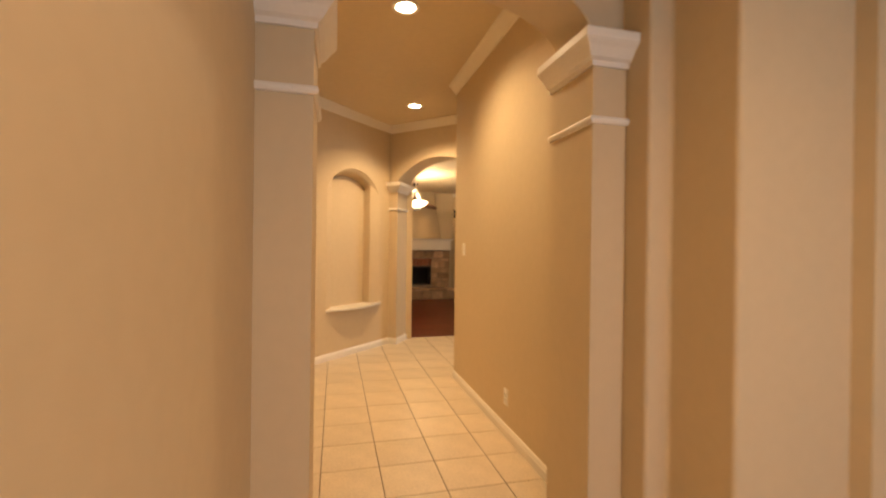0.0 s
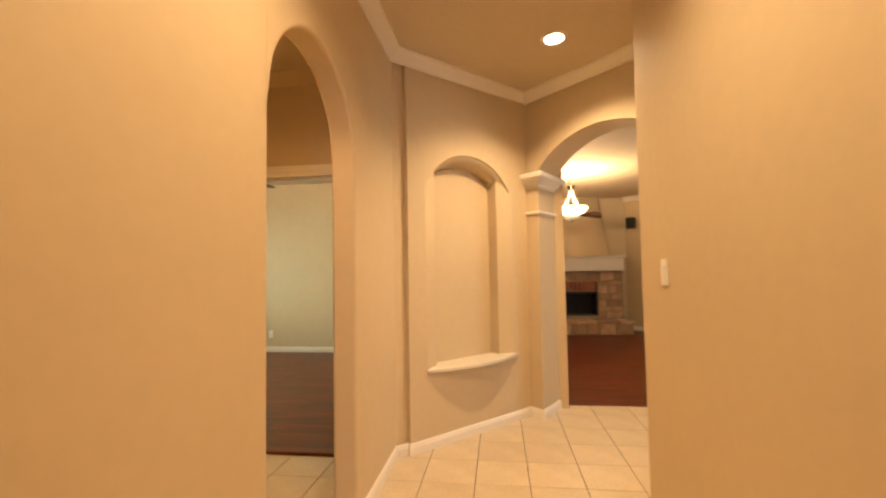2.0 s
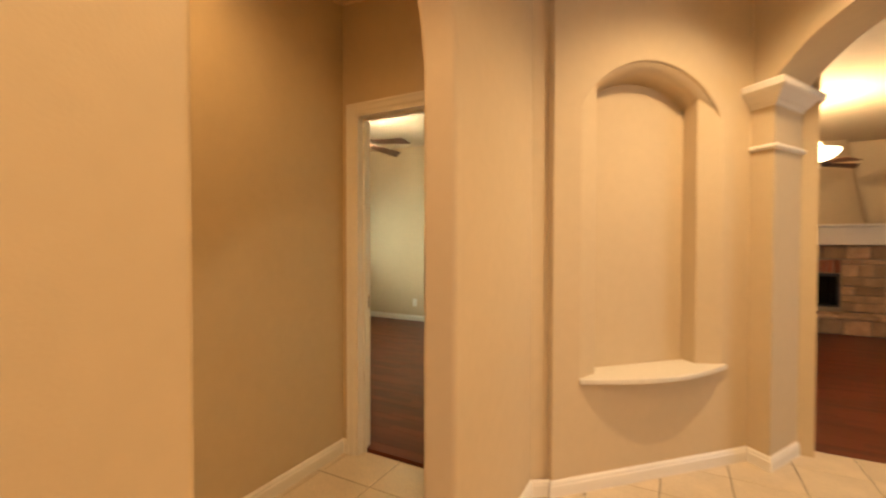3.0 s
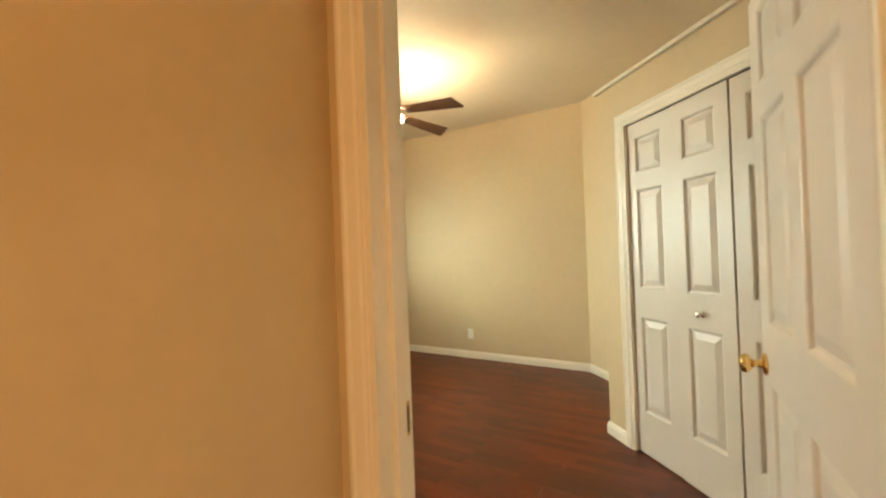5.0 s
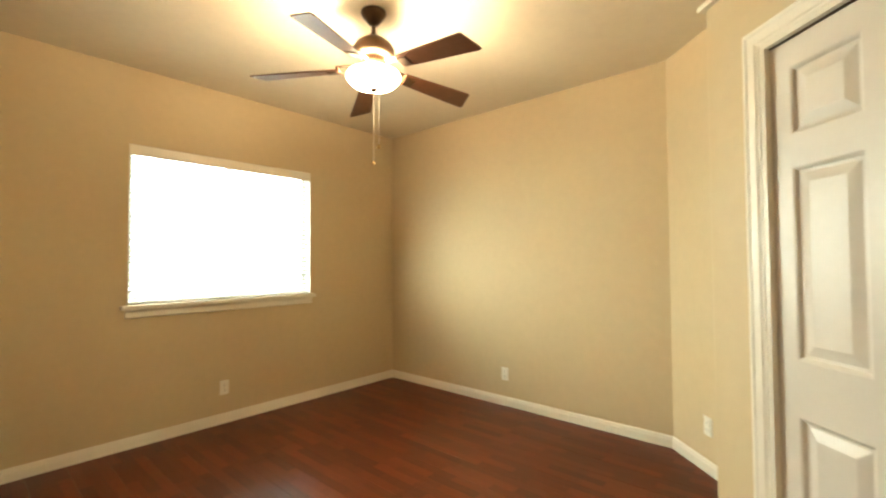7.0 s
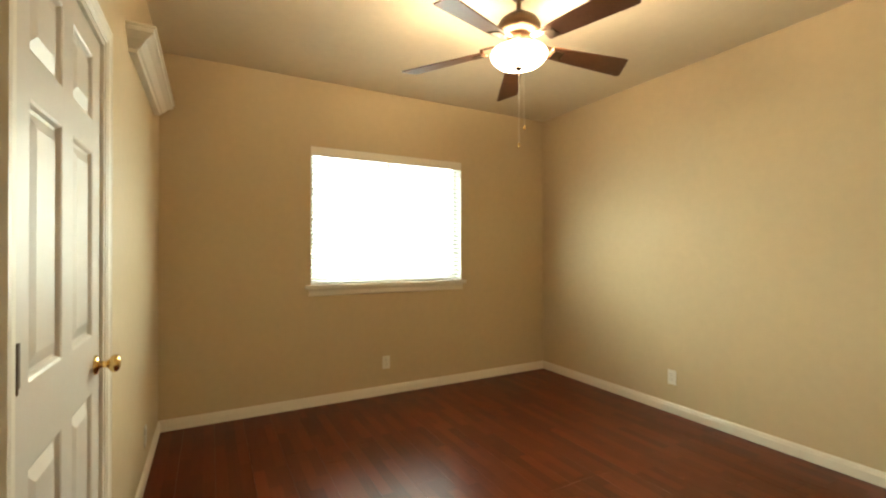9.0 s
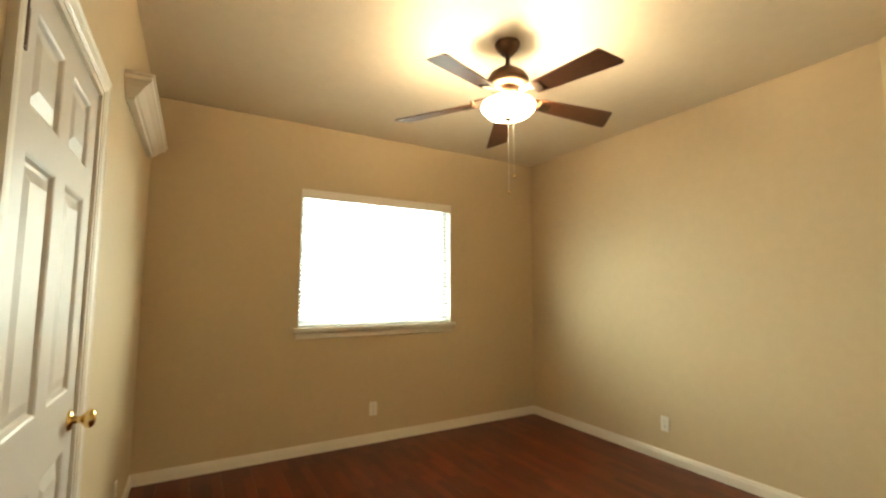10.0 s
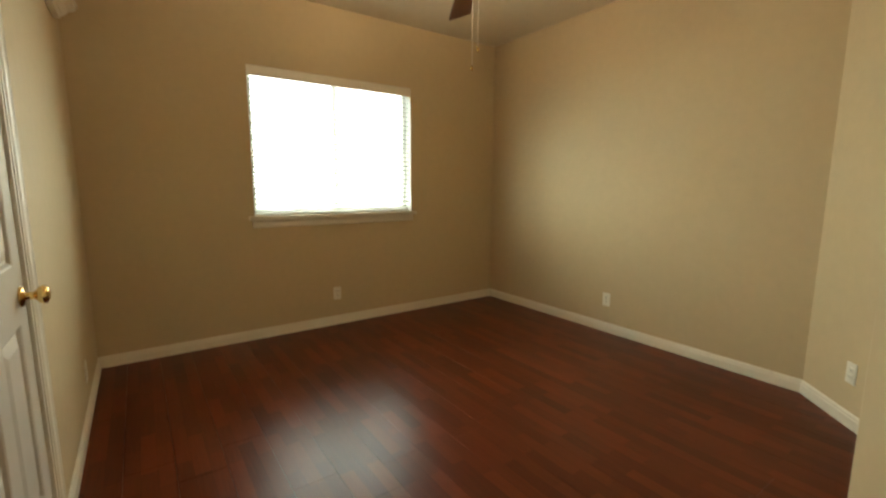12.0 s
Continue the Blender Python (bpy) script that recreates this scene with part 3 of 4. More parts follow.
def door_frame(name, pts, n, depth, label, H=2.045):
    """Casing on the face with normal n round the opening pts (two foot points), and the lining of the opening."""
    a, b = Vector(pts[0]), Vector(pts[1])
    n = Vector(n).normalized()
    bm = sweep([a, a + Z * H, b + Z * H, b], n, CASE_P)
    e = obj(name, bm, TRIM)
    lin = bmesh.new()
    prof = [(0.0, 0.004), (-0.018, 0.004), (-0.018, -depth * 0.42), (-0.030, -depth * 0.42), (-0.030, -depth * 0.72), (-0.018, -depth * 0.72), (-0.018, -depth - 0.004), (0.0, -depth - 0.004)]
    sweep([a, a + Z * H, b + Z * H, b], n, prof, lin)
    part("lining", lin, TRIM, e)
    back = bmesh.new()
    sweep([b - n * depth, b - n * depth + Z * H, a - n * depth + Z * H, a - n * depth], -n, CASE_P, back)
    part("back_casing", back, TRIM, e)
    return tagged(e, label, "door frame", kind="structure")


door_frame("door_frame_entry", [(-2.507, 0.625, 0), (-1.665, 0.625, 0)], (0, -1, 0), 0.11, "cream painted door casing round the bedroom doorway", 2.028)
door_frame("door_frame_side", [(-3.345, BS, 0), (-4.14, BS, 0)], (0, 1, 0), 0.20, "cream painted casing round a closed door")
door_frame("door_frame_closet", [on_closet(0.0), on_closet(1.522)], (-S2, -S2, 0), 0.11, "cream painted casing round the closet opening")

d1 = empty("door_1", pose(-1.648, 0.772, FB + 0.006, 0, 0, 96.8), "white six-panel door standing open with a brass knob", "door")
leaf_meshes(d1, 0.822, 1.986, 0.035, 0.105, 0.10, 2)
knob(d1, 0.775, 0.0, 0.893, -1)
knob(d1, 0.775, 0.035, 0.893, 1)
part("latch", box(0.818, 0.825, 0.006, 0.029, 0.865, 0.922, 0.001), BRASS, d1, "brass latch plate")
d2 = empty("door_2", pose(-3.366, BS - 0.006, FB + 0.006, 0, 0, 180), "closed white six-panel door with a brass knob", "door")
leaf_meshes(d2, 0.753, 1.998, 0.035, 0.10, 0.095, 2)
knob(d2, 0.690, 0.0, 0.922, -1)
for _z in (0.25, 1.07, 1.85):
    hinge(d2, 0.004, 0.0, _z)
part("strike_plate", box(-2.4895, -2.4870, 0.695, 0.725, 0.88, 0.94), BRONZE, tagged(obj("latch_keeper", box(-2.4892, -2.4880, 0.690, 0.73, 0.87, 0.95), BRASS), "brass latch keeper set in the door lining", "keeper"))

# bifold closet doors: four leaves
_dir = math.degrees(math.atan2(-S2, S2))
closet = empty("closet_doors", pose(0, 0, 0), "white panelled bifold closet doors, closed, with small chrome knobs", "closet door")
for _i in range(4):
    _o = on_closet(0.009 + 0.3785 * _i, -0.018, FB + 0.008)
    lf = new("leaf")
    lf.matrix_basis = Matrix.Translation(_o) @ pose(0, 0, 0, 0, 0, _dir + (0.9 if _i % 2 == 0 else -0.9))
    lf.parent = closet
    leaf_meshes(lf, 0.374, 1.992, 0.030, 0.079, 0.0, 1, CLOSET_ROWS)
    if _i in (1, 2):
        k = knob(lf, 0.178, 0.0, 0.905, -1, CHROME, 0.55, "small chrome knob")
part("track", prism([tuple(on_closet(s, o)[:2]) for s, o in ((0.002, -0.015), (1.52, -0.015), (1.52, -0.06), (0.002, -0.06))], 2.024, 2.046), BRONZE, closet, "dark metal head track")
part("pivot_bracket", prism([tuple(on_closet(s, o)[:2]) for s, o in ((0.006, 0.0), (0.05, 0.0), (0.05, -0.05), (0.006, -0.05))], FB + 0.0005, FB + 0.007), BRONZE, closet)

# ---------- moulded shelf on the bedroom wall ----------
_sp = [(0.0, 0.0), (0.020, 0.0), (0.026, 0.014), (0.036, 0.020), (0.058, 0.050), (0.080, 0.068), (0.090, 0.074), (0.090, 0.092), (0.100, 0.096), (0.100, 0.104), (0.0, 0.104)]
_sh = sweep([(-5.66, BS - 0.01, 2.222), (-5.66, BS + 0.012, 2.222), (-4.665, BS + 0.012, 2.222), (-4.665, BS - 0.01, 2.222)], Z, _sp)
_sh2 = obj("wall_shelf", _sh, TRIM)
part("top_board", box(-5.66, -4.665, BS + 0.001, BS + 0.02, 2.224, 2.324), TRIM, _sh2)
tagged(_sh2, "white crown-moulded display shelf fixed high on the wall", "shelf")

# ---------- window ----------
WY0, WY1, WZ0, WZ1 = 1.884, 3.349, 1.035, 2.205
win = empty("window_1", pose(BX - 0.12, (WY0 + WY1) / 2, WZ0), "white vinyl slider window behind horizontal blinds", "window", kind="structure")
WW, WH = WY1 - WY0, WZ1 - WZ0
_fb = bmesh.new()
for a in ((-0.03, 0.03, -WW / 2, WW / 2, 0, 0.045), (-0.03, 0.03, -WW / 2, WW / 2, WH - 0.045, WH), (-0.03, 0.03, -WW / 2, -WW / 2 + 0.045, 0.045, WH - 0.045),
          (-0.03, 0.03, WW / 2 - 0.045, WW / 2, 0.045, WH - 0.045)):
    box(*a, 0.003, _fb)
part("window_frame", _fb, VINYL, win)
part("meeting_stile", box(-0.02, 0.030, -0.022, 0.022, 0.045, WH - 0.045, 0.003), VINYL, win)
for _a, _b2 in ((-WW / 2 + 0.045, -0.03), (0.03, WW / 2 - 0.045)):
    g = part("pane", box(-0.006, -0.002, _a, _b2, 0.045, WH - 0.045), GLASS, win)
    g.visible_shadow = False
_lb = bmesh.new()
for a in ((0.03, 0.118, -WW / 2 + 0.0005, -WW / 2 + 0.004, 0.005, WH - 0.0005), (0.03, 0.118, WW / 2 - 0.004, WW / 2 - 0.0005, 0.005, WH - 0.0005), (0.03, 0.118, -WW / 2 + 0.004, WW / 2 - 0.004, WH - 0.004, WH - 0.0005)):
    box(*a, 0, _lb)
part("reveal_lining", _lb, VINYL, win)
stool = obj("window_sill", box(BX - 0.085, BX + 0.045, WY0 - 0.045, WY1 + 0.038, WZ0 - 0.028, WZ0 + 0.003, 0.006, None, 2), TRIM)
part("apron", sweep([(BX, WY1 + 0.01, WZ0 - 0.090), (BX, WY0 - 0.015, WZ0 - 0.090)], Z, [(0, 0), (0.008, 0), (0.014, 0.008), (0.014, 0.045), (0.02, 0.062), (0, 0.062)]), TRIM, stool)
tagged(stool, "white painted window sill with a moulded apron", "window sill", kind="structure")
blind = empty("window_blind", pose(BX - 0.045, (WY0 + WY1) / 2, WZ0), "white two-inch horizontal blind, slats open, in the window recess", "blind")
part("headrail", box(-0.03, 0.03, -WW / 2 + 0.004, WW / 2 - 0.004, WH - 0.055, WH - 0.004, 0.003), SLAT, blind)
part("valance", box(0.032, 0.042, -WW / 2 + 0.003, WW / 2 - 0.003, WH - 0.078, WH - 0.001, 0.003), TRIM, blind, "cream valance board")
part("bottom_rail", box(-0.025, 0.025, -WW / 2 + 0.008, WW / 2 - 0.008, 0.006, 0.026, 0.004), SLAT, blind)
_sl = bmesh.new()
_n = 6
_rows = []
for k in range(_n + 1):
    u = -0.025 + 0.05 * k / _n
    zc = 0.004 * (1 - (u / 0.025) ** 2)
    _rows.append([[_sl.verts.new((u, y, zc + dz)) for y in (-WW / 2 + 0.008, WW / 2 - 0.008)] for dz in (0.0, 0.0022)])
for k in range(_n):
    for dz in (0, 1):
        _sl.faces.new((_rows[k][dz][0], _rows[k][dz][1], _rows[k + 1][dz][1], _rows[k + 1][dz][0]))
    for e_ in (0, 1):
        _sl.faces.new((_rows[k][0][e_], _rows[k + 1][0][e_], _rows[k + 1][1][e_], _rows[k][1][e_]))
for k in (0, _n):
    _sl.faces.new((_rows[k][0][0], _rows[k][0][1], _rows[k][1][1], _rows[k][1][0]))
_s0 = part("slat", _sl, SLAT, blind, "", True)
_s0.matrix_basis = pose(0, 0, 0.055, 0, 16, 0)
for k in range(1, 25):
    o = new("slat", _s0.data)
    o.parent = blind
    o.matrix_basis = pose(0, 0, 0.055 + 0.0425 * k, 0, 16, 0)
for _y in (-0.55, 0.0, 0.55):
    part("ladder_cord", box(0.0255, 0.0268, _y - 0.001, _y + 0.001, 0.02, WH - 0.05), SLAT, blind)
structure("backdrop_daylight", box(BX - 0.95, BX - 0.94, 0.6, 4.7, 0.2, 3.2), SKYCARD, "overexposed hazy daylight outside the window", "backdrop")

# ---------- outlets, switch, vent ----------


def plate(name, m, label, category, kind_):
    """Wall plate; local y points out of the wall."""
    e = obj(name, box(-0.036, 0.036, -0.001, 0.006, -0.058, 0.058, 0.003, None, 2), PLATE, None, "", False, m)
    tagged(e, label, category, "wall plates")
    if kind_ == "outlet":
        for dz in (-0.020, 0.020):
            r = part("receptacle", box(-0.017, 0.017, 0.004, 0.009, dz - 0.014, dz + 0.014, 0.003), PLATE, e)
            sb = bmesh.new()
            for sx in (-0.007, 0.006):
                box(sx - 0.0012, sx + 0.0012, 0.0085, 0.0094, dz - 0.002, dz + 0.007, 0, sb)
            box(-0.002, 0.002, 0.0085, 0.0094, dz - 0.010, dz - 0.006, 0, sb)
            part("slots", sb, SLOT, r)
    else:
        part("rocker", box(-0.016, 0.016, 0.004, 0.011, -0.033, 0.033, 0.003), PLATE, e)
    part("screw", lathe([(0, 0.0062), (0.003, 0.0062), (0.002, 0.0072), (0, 0.0075)], 10, m=pose(0, 0, 0, -90)), PLATE, e)
    return e


_ol = "white duplex outlet on the tan wall near the floor"
plate("wall_outlet", pose(BX, 2.553, 0.313, 0, 0, -90), _ol, "outlet", "outlet")
plate("wall_outlet", pose(-4.454, BN, 0.309, 0, 0, 180), _ol, "outlet", "outlet")
plate("wall_outlet", pose(-2.80, 4.15, 0.31, 0, 0, 135), _ol, "outlet", "outlet")
plate("wall_outlet", pose(-5.25, BS, 0.27, 0, 0, 0), _ol, "outlet", "outlet")
plate("wall_outlet", pose(0.0, -1.373, 0.27, 0, 0, 90), _ol, "outlet", "outlet")
plate("wall_outlet", pose(2.22, 6.93, 0.30, 0, 0, 135), _ol, "outlet", "outlet")
plate("light_switch", pose(0.0, -0.322, 1.288, 0, 0, 90), "white rocker light switch on the tan hall wall", "light switch", "switch")

vent = empty("ceiling_vent", pose(-4.06, 1.285, VC, 0, 0, 90), "white metal air register in the bedroom ceiling", "vent")
_vb = bmesh.new()
for a in ((-0.17, 0.17, -0.09, -0.065, -0.010, 0.001), (-0.17, 0.17, 0.065, 0.09, -0.010, 0.001), (-0.17, -0.145, -0.065, 0.065, -0.010, 0.001), (0.145, 0.17, -0.065, 0.065, -0.010, 0.001)):
    box(*a, 0.002, _vb)
part("frame", _vb, PLATE, vent)
part("backing", box(-0.145, 0.145, -0.065, 0.065, -0.002, 0.0005), SLOT, vent)
for _i in range(13):
    part("slat", box(-0.138 + _i * 0.023 - 0.004, -0.138 + _i * 0.023 + 0.004, -0.066, 0.066, -0.009, -0.003), PLATE, vent)

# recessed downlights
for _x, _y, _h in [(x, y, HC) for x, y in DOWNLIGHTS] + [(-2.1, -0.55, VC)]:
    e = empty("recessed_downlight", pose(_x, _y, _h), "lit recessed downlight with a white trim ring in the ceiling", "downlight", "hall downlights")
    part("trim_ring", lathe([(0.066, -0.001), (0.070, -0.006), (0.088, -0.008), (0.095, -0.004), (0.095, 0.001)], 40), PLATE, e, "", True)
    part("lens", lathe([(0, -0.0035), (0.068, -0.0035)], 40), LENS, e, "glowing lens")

# ---------- bedroom ceiling fan ----------


def ceiling_fan(name, m, drop, radius, phase, metal, wood, bowl, label, pulls=True):
    """A five-blade fan with a bowl light; local origin at the ceiling. drop: the blades' depth below it."""
    e = empty(name, m, label, "ceiling fan")
    part("canopy", lathe([(0, 0.0), (0.070, 0.0), (0.072, -0.012), (0.062, -0.032), (0.042, -0.055), (0.030, -0.072), (0.018, -0.078), (0, -0.080)], 32), metal, e, "dark bronze canopy", True)
    top = drop - 0.19
    part("downrod", lathe([(0.013, -0.07), (0.013, -top)], 16), metal, e, "", True)
    part("motor_housing", lathe([(0.013, -top + 0.02), (0.03, -top + 0.012), (0.034, -top), (0.065, -top - 0.012), (0.100, -top - 0.038), (0.118, -top - 0.070), (0.118, -top - 0.098), (0.105, -top - 0.112),
                                 (0.080, -top - 0.118), (0, -top - 0.118)], 40), metal, e, "dark bronze motor housing", True)
    part("light_fitter", lathe([(0.0, -drop + 0.07), (0.062, -drop + 0.07), (0.066, -drop + 0.045), (0.052, -drop + 0.030), (0.046, -drop + 0.012), (0, -drop + 0.012)], 32), metal, e, "bronze fitter between motor and bowl", True)
    prof = [(0.120, -drop - 0.014), (0.146, -drop - 0.020), (0.153, -drop - 0.036), (0.146, -drop - 0.056), (0.120, -drop - 0.082), (0.075, -drop - 0.098), (0.02, -drop - 0.104), (0.0, -drop - 0.104)]
    part("glass_bowl", lathe(prof, 40), bowl, e, "glowing opal glass bowl", True)
    part("finial", lathe([(0, -drop - 0.100), (0.022, -drop - 0.102), (0.020, -drop - 0.112), (0.009, -drop - 0.116), (0.008, -drop - 0.124), (0, -drop - 0.126)], 20), metal, e, "", True)
    bl = bmesh.new()
    t = 0.007
    out = [(0.19, -0.048), (0.30, -0.056), (radius - 0.055, -0.076), (radius - 0.040, -0.072), (radius - 0.002, 0.052), (radius - 0.004, 0.064), (radius - 0.02, 0.070), (0.30, 0.054), (0.19, 0.046)]
    lo = [bl.verts.new((x, y, -t / 2)) for x, y in out]
    hi = [bl.verts.new((x, y, t / 2)) for x, y in out]
    for i in range(len(out)):
        j = (i + 1) % len(out)
        bl.faces.new((lo[i], lo[j], hi[j], hi[i]))
    bl.faces.new(lo[::-1])
    bl.faces.new(hi)
    arm = bmesh.new()
    box(0.09, 0.215, -0.016, 0.016, 0.022, 0.029, 0.003, arm)
    box(0.20, 0.265, -0.034, 0.034, -0.0095, -0.0040, 0.002, arm)
    for sy in (-0.02, 0.02):
        lathe([(0, -0.012), (0.005, -0.012), (0.006, -0.009)], 10, arm, Matrix.Translation((0.25, sy, 0)))
    box(0.198, 0.215, -0.016, 0.016, -0.008, 0.028, 0.002, arm)
    b0 = a0 = None
    for i in range(5):
        mm = Matrix.Translation((0, 0, -drop + 0.014)) @ pose(0, 0, 0, 0, 0, phase + 72 * i) @ pose(0, 0, 0, -13, 4.2, 0)
        if b0 is None:
            b0 = part("blade", bl, wood, e, "dark walnut blade with an angled tip")
            soften(b0, 0.002, 2, 40)
            a0 = part("blade_arm", arm, metal, b0, "bronze blade arm")
            b0.matrix_basis = mm
        else:
            o = b0.copy()
            scene.collection.objects.link(o)
            o.parent, o.matrix_basis = e, mm
            a = a0.copy()
            scene.collection.objects.link(a)
            a.parent = o
    if pulls:
        for px, py, zl in ((0.0, 0.0, 0.535), (0.026, 0.016, 0.445)):
            c = part("pull_chain", lathe([(0.0016, -drop - 0.13), (0.0016, -drop - zl + 0.02)], 8, m=Matrix.Translation((px, py, 0))), PLATE, e, "pale bead chain")
            zb = -drop - zl
            part("fob", lathe([(0, zb + 0.024), (0.004, zb + 0.02), (0.007, zb + 0.008), (0.006, zb), (0.0, zb - 0.004)], 12, m=Matrix.Translation((px, py, 0))), BRASS, c, "small brass fob", True)
    return e


ceiling_fan("ceiling_fan", pose(FX, FY, VC), VC - 2.425, 0.685, 5, BRONZE, BLADE, BOWL, "dark bronze ceiling fan with walnut blades and a lit bowl")

# ---------- living room ----------
ceiling_fan("ceiling_fan", pose(0.60, 5.6, LC), 0.52, 0.60, 20, BLADE2, BLADE, mat("unlit opal glass", (0.6, 0.55, 0.46), 0.3), "black ceiling fan with brown blades hanging unlit in the living room", False)

pend = empty("pendant_light", pose(0.40, 4.4, LC), "lit alabaster bowl pendant on a bronze rod", "pendant light")
part("canopy", lathe([(0, 0), (0.065, 0), (0.06, -0.02), (0.02, -0.032), (0, -0.034)], 28), TRIM, pend, "", True)
part("rod", lathe([(0.009, -0.03), (0.009, -0.30)], 12), TRIM, pend, "", True)
part("hub", lathe([(0, -0.28), (0.03, -0.29), (0.036, -0.31), (0.02, -0.335), (0, -0.34)], 20), TRIM, pend, "", True)
for _i in range(3):
    _a = radians(30 + 120 * _i)
    _pts = [Vector((math.cos(_a) * r, math.sin(_a) * r, z)) for r, z in ((0.02, -0.32), (0.055, -0.40), (0.10, -0.49), (0.16, -0.56))]
    part("arm", sweep(_pts, Vector((-math.sin(_a), math.cos(_a), 0)), [(-0.004, -0.004), (0.004, -0.004), (0.004, 0.004), (-0.004, 0.004)]), TRIM, pend, "cream metal arm")
part("glass_bowl", lathe([(0.225, -0.545), (0.235, -0.555), (0.22, -0.585), (0.17, -0.632), (0.10, -0.658), (0, -0.668)], 40), BOWL2, pend, "glowing alabaster bowl", True)

spk = empty("wall_speaker", pose(2.09, 7.06, 2.21, 0, 0, 135), "small black loudspeaker on a wall bracket", "speaker")
part("cabinet", box(-0.075, 0.075, 0.06, 0.20, -0.11, 0.11, 0.008), BLACK, spk)
part("grille", box(-0.065, 0.065, 0.2002, 0.208, -0.10, 0.10, 0.004), SLOT, spk)
part("bracket", box(-0.015, 0.015, 0.0, 0.06, -0.02, 0.02, 0.003), BLACK, spk)

# fireplace with stone surround, raised hearth, boxed mantel and tapering breast
fire = empty("fireplace", pose(0.78, 6.75, 0), "stone-faced fireplace with raised hearth, cream mantel and tapering plaster breast", "fireplace", kind="structure")
_sb = bmesh.new()
for a in ((-0.96, -0.48, 0.03, 0.45, 0.0, 1.23), (0.48, 0.96, 0.03, 0.45, 0.0, 1.23), (-0.48, 0.48, 0.03, 0.45, 0.82, 1.23), (-0.48, 0.48, 0.03, 0.45, 0.0, 0.33)):
    box(*a, 0, _sb)
part("surround", _sb, MORTAR, fire, "mortared stone surround")
_ib = bmesh.new()
for a in ((-0.47, 0.47, 0.40, 0.43, 0.34, 0.81), (-0.479, -0.46, 0.06, 0.40, 0.34, 0.81), (0.46, 0.479, 0.06, 0.40, 0.34, 0.81), (-0.46, 0.46, 0.06, 0.40, 0.332, 0.345), (-0.46, 0.46, 0.06, 0.40, 0.80, 0.818)):
    box(*a, 0, _ib)
part("firebox", _ib, SOOT, fire, "black sooty firebox")
_gb = bmesh.new()
for a in ((-0.47, 0.47, 0.035, 0.055, 0.78, 0.815), (-0.47, 0.47, 0.035, 0.055, 0.335, 0.36), (-0.47, -0.445, 0.035, 0.055, 0.36, 0.78), (0.445, 0.47, 0.035, 0.055, 0.36, 0.78)):
    box(*a, 0.003, _gb)
part("screen_frame", _gb, BLACK, fire, "black metal fire screen frame")
part("mantel", box(-0.965, 0.965, -0.10, 0.45, 1.235, 1.49, 0.006), TRIM, fire, "cream painted boxed mantel")
part("mantel_shelf", box(-1.01, 1.01, -0.17, 0.45, 1.491, 1.53, 0.008), TRIM, fire, "cream mantel shelf")
_bb = bmesh.new()
_prev = None
for i in range(9):
    f_ = i / 8
    hw = 0.57 + (0.735 - 0.57) * (1 - f_) ** 1.25
    yf = 0.05 + 0.16 * f_
    z = 1.531 + (LC - 1.531) * f_
    ring = [_bb.verts.new(p) for p in ((-hw, yf, z), (hw, yf, z), (hw, 0.45, z), (-hw, 0.45, z))]
    if _prev:
        for k in range(4):
            _bb.faces.new((_prev[k], _prev[(k + 1) % 4], ring[(k + 1) % 4], ring[k]))
    _prev = ring
part("chimney_breast", _bb, PAINT, fire, "tan plaster breast, narrowing upwards", True)
part("hearth", box(-1.04, 1.04, -0.33, 0.03, 0.0, 0.215), MORTAR, fire, "raised mortared stone hearth")
_rs = random.Random(7)


def stone(x0, x1, z0, z1, y, name="stone", material=STONE, parent=fire):
    g = 0.007
    bm = box(x0 + g, x1 - g, y - 0.012 - _rs.uniform(0, 0.022), y + 0.03, z0 + g, z1 - g, 0.012, None, 1)
    for v in bm.verts:
        if v.co.y < y:
            v.co += Vector((_rs.uniform(-0.008, 0.008), _rs.uniform(-0.004, 0.004), _rs.uniform(-0.008, 0.008)))
    return part(name, bm, material, parent)


def fill(x0, x1, z0, z1, y, hmin, hmax, wmin, wmax):
    z = z0
    while z < z1 - 0.02:
        h = min(_rs.uniform(hmin, hmax), z1 - z)
        if z1 - z - h < hmin * 0.6:
            h = z1 - z
        x = x0
        while x < x1 - 0.02:
            w = min(_rs.uniform(wmin, wmax), x1 - x)
            if x1 - x - w < wmin * 0.6:
                w = x1 - x
            stone(x, x + w, z, z + h, y)
            x += w
        z += h


fill(0.485, 0.96, 0.275, 1.03, 0.03, 0.10, 0.22, 0.12, 0.27)
fill(-0.96, -0.485, 0.275, 1.03, 0.03, 0.10, 0.22, 0.12, 0.27)
fill(-0.96, 0.96, 1.03, 1.232, 0.03, 0.19, 0.22, 0.13, 0.34)
fill(-1.04, 1.04, 0.0, 0.215, -0.33, 0.20, 0.23, 0.16, 0.36)
for _i in range(12):
    stone(-0.48 + 0.08 * _i, -0.40 + 0.08 * _i, 0.825, 1.025, 0.03, "brick", BRICKM)
_x = -1.07
while _x < 1.06:
    _w = min(_rs.uniform(0.3, 0.5), 1.07 - _x)
    part("cap_stone", box(_x + 0.003, _x + _w - 0.003, -0.375, 0.028, 0.216, 0.27, 0.010), STONE, fire)
    _x += _w

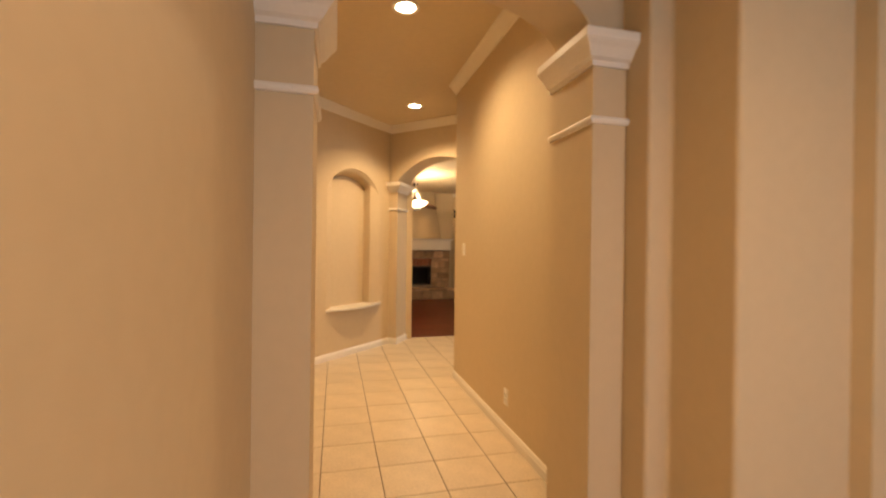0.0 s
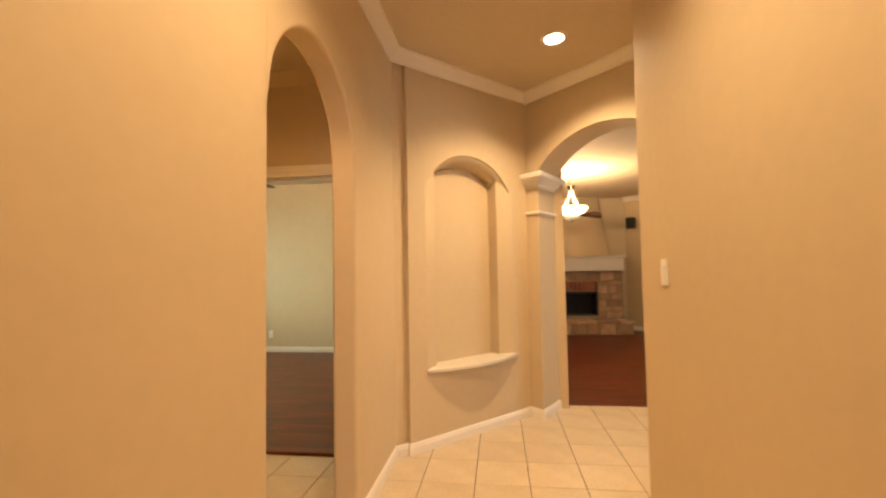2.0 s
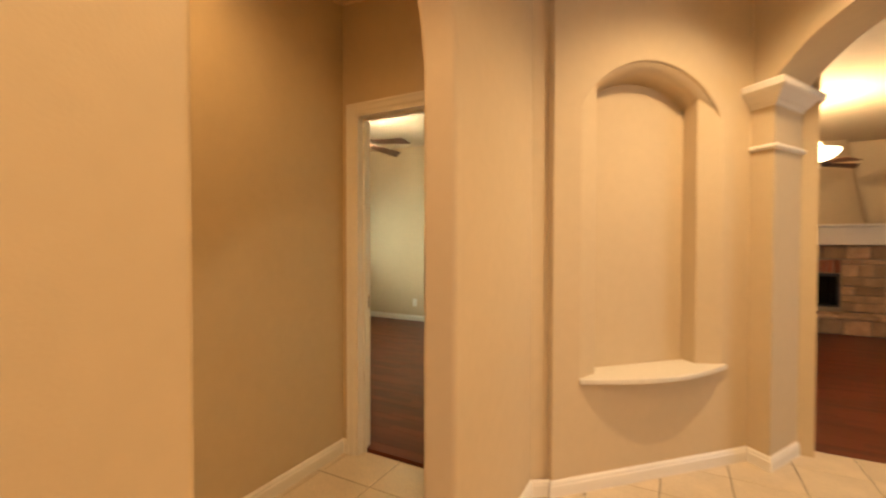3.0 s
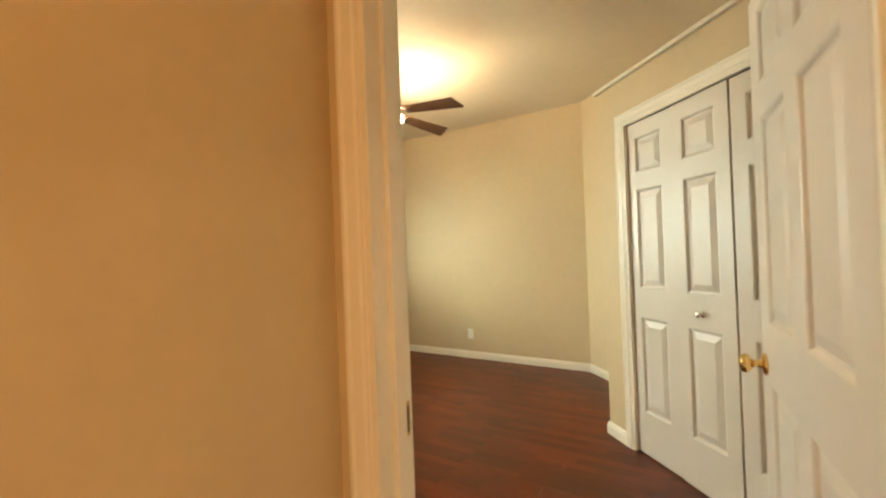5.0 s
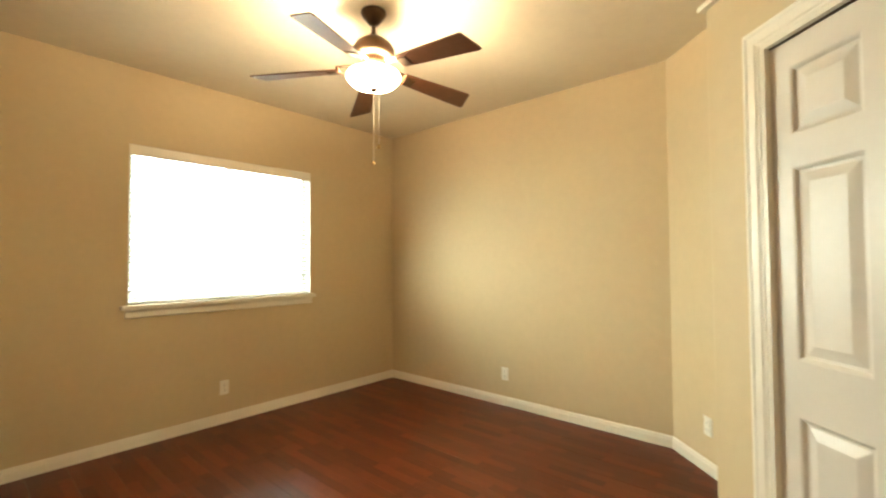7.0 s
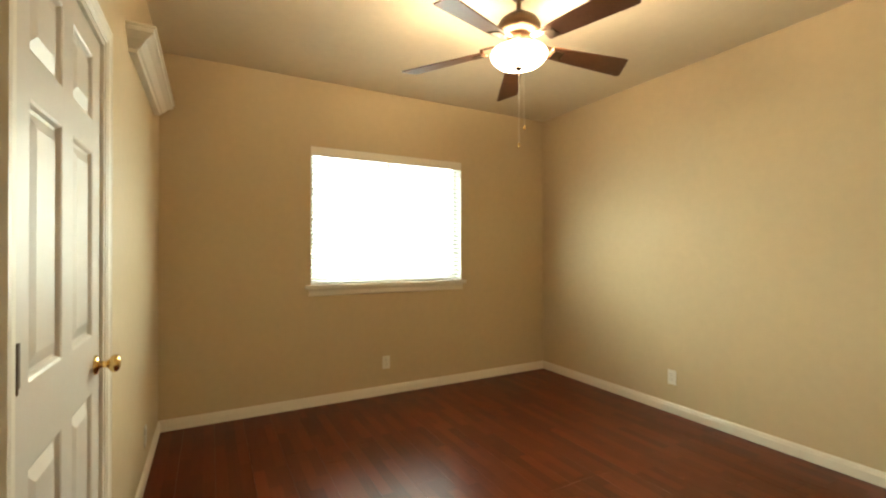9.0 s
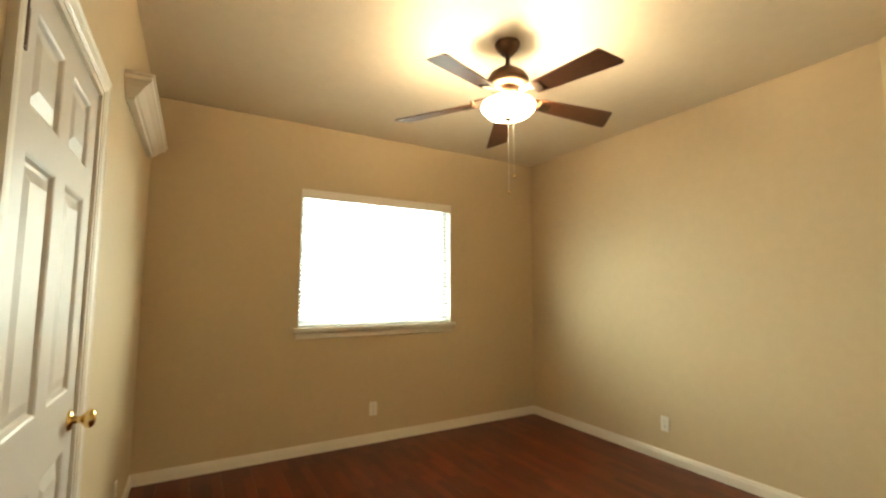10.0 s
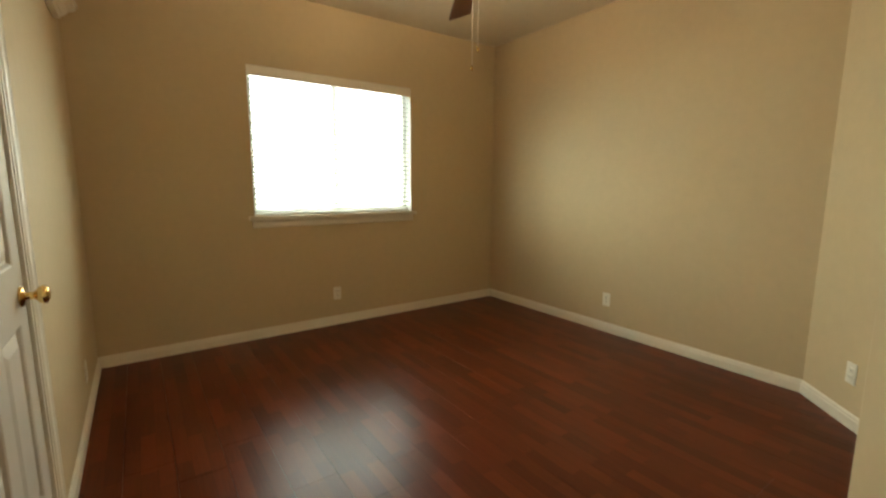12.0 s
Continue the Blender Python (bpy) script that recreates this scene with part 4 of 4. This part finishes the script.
# front door window light opening, behind the walk
ent = empty("window_2", pose(0.1, -6.5, 0.3), "plain glazed opening of the entry", "window", kind="structure")
_eb = bmesh.new()
for a in ((-0.9, -0.85, -0.1, -0.04, 0, 2.1), (0.85, 0.9, -0.1, -0.04, 0, 2.1), (-0.85, 0.85, -0.1, -0.04, 0, 0.05), (-0.85, 0.85, -0.1, -0.04, 2.05, 2.1), (-0.025, 0.025, -0.1, -0.04, 0.05, 2.05)):
    box(*a, 0.003, _eb)
part("window_frame", _eb, TRIM, ent)
for a, b in ((-0.85, -0.025), (0.025, 0.85)):
    g = part("pane", box(a, b, -0.072, -0.068, 0.05, 2.05), GLASS, ent)
    g.visible_shadow = False

lw = empty("window_3", pose(3.75, 1.9, 0.7), "plain glazed window of the living room", "window", kind="structure")
_lw = bmesh.new()
for a in ((0.05, 0.10, -0.8, -0.75, 0, 1.5), (0.05, 0.10, 0.75, 0.8, 0, 1.5), (0.05, 0.10, -0.75, 0.75, 0, 0.05), (0.05, 0.10, -0.75, 0.75, 1.45, 1.5), (0.05, 0.10, -0.025, 0.025, 0.05, 1.45)):
    box(*a, 0.003, _lw)
part("window_frame", _lw, VINYL, lw)
for a, b in ((-0.75, -0.025), (0.025, 0.75)):
    g = part("pane", box(0.072, 0.076, a, b, 0.05, 1.45), GLASS, lw)
    g.visible_shadow = False

# ---------- floor pieces ----------
P = 0.3333
tiles = tagged(new("floor_tiles"), "beige ceramic floor tiles with brown grout lines", "floor", kind="structure")
_tm = bpy.data.meshes.new("tile")
_tb = box(0.0025, P - 0.0025, 0.0025, P - 0.0025, -0.010, 0.0, 0.002)
_tb.to_mesh(_tm)
_tb.free()
_tm.materials.append(TILE)


def tile_area(x0, x1, y0, y1):
    i0, i1 = math.floor((x0 + 0.896) / P), math.ceil((x1 + 0.896) / P)
    j0, j1 = math.floor((y0 - 0.06) / P), math.ceil((y1 - 0.06) / P)
    for i in range(i0, i1):
        for j in range(j0, j1):
            xa, ya = max(x0, -0.896 + i * P), max(y0, 0.06 + j * P)
            xb, yb = min(x1, -0.896 + (i + 1) * P), min(y1, 0.06 + (j + 1) * P)
            if xb - xa < 0.01 or yb - ya < 0.01:
                continue
            o = new("tile", _tm)
            o.parent = tiles
            o.matrix_basis = Matrix.Translation((xa, ya, _tr.uniform(-0.0006, 0.0))) @ Matrix.Diagonal(((xb - xa) / P, (yb - ya) / P, 1, 1))


_tr = random.Random(3)
tile_area(-1.56, 0.06, -4.5, 0.06)
tile_area(-1.56, 1.25, 0.06, 2.0)
tile_area(-2.62, -1.56, -1.12, 0.69)
tile_area(0.06, 0.95, -4.5, -3.0)


def tile_field(x0, x1, y0, y1, bm):
    """Tiles of the parts of the floor that lie out of the way, joined."""
    for i in range(math.ceil((x1 - x0) / P)):
        for j in range(math.ceil((y1 - y0) / P)):
            xa, ya = x0 + i * P, y0 + j * P
            xb, yb = min(xa + P, x1), min(ya + P, y1)
            if xb - xa < 0.02 or yb - ya < 0.02:
                continue
            vs = [bm.verts.new(p) for p in ((xa + .0025, ya + .0025, 0), (xb - .0025, ya + .0025, 0), (xb - .0025, yb - .0025, 0), (xa + .0025, yb - .0025, 0))]
            lo = [bm.verts.new((v.co.x, v.co.y, -0.01)) for v in vs]
            bm.faces.new(vs)
            for k in range(4):
                bm.faces.new((lo[k], lo[(k + 1) % 4], vs[(k + 1) % 4], vs[k]))
    return bm


_tf = tile_field(-0.896 - 2 * P, 1.8, 0.06 - 20 * P, -4.5, bmesh.new())
tile_field(0.95, 1.8, -4.5, -3.0, _tf)
tile_field(1.25, 3.75, 0.3, 2.0, _tf)
tagged(obj("floor_tile_field", _tf, TILE, tiles), kind="stuff")

boards = tagged(new("floor_boards"), "red-brown three-strip laminate boards", "floor", kind="structure")
_bm_ = bpy.data.meshes.new("board")
_bx = box(0.0004, 1.2 - 0.0004, 0.0004, 0.195 - 0.0004, -0.026, 0.0, 0.0006)
_bx.to_mesh(_bm_)
_bx.free()
_bm_.materials.append(WOOD)


def board_area(x0, x1, y0, y1, z=0.0):
    j = math.floor(y0 / 0.195)
    while j * 0.195 < y1:
        ya, yb = max(y0, j * 0.195), min(y1, (j + 1) * 0.195)
        x = x0 - _tr.uniform(0, 1.1)
        while x < x1:
            xa, xb = max(x, x0), min(x + 1.2, x1)
            if xb - xa > 0.02 and yb - ya > 0.01:
                o = new("board", _bm_)
                o.parent = boards
                o.matrix_basis = Matrix.Translation((xa, ya, z)) @ Matrix.Diagonal(((xb - xa) / 1.2, (yb - ya) / 0.195, 1, 1))
            x += 1.2
        j += 1


board_area(-6.0, -1.62, 0.69, 1.365, FB)
board_area(-6.0, -1.25, 1.365, 4.5, FB)
board_area(-0.95, 3.75, 2.0, 7.2)
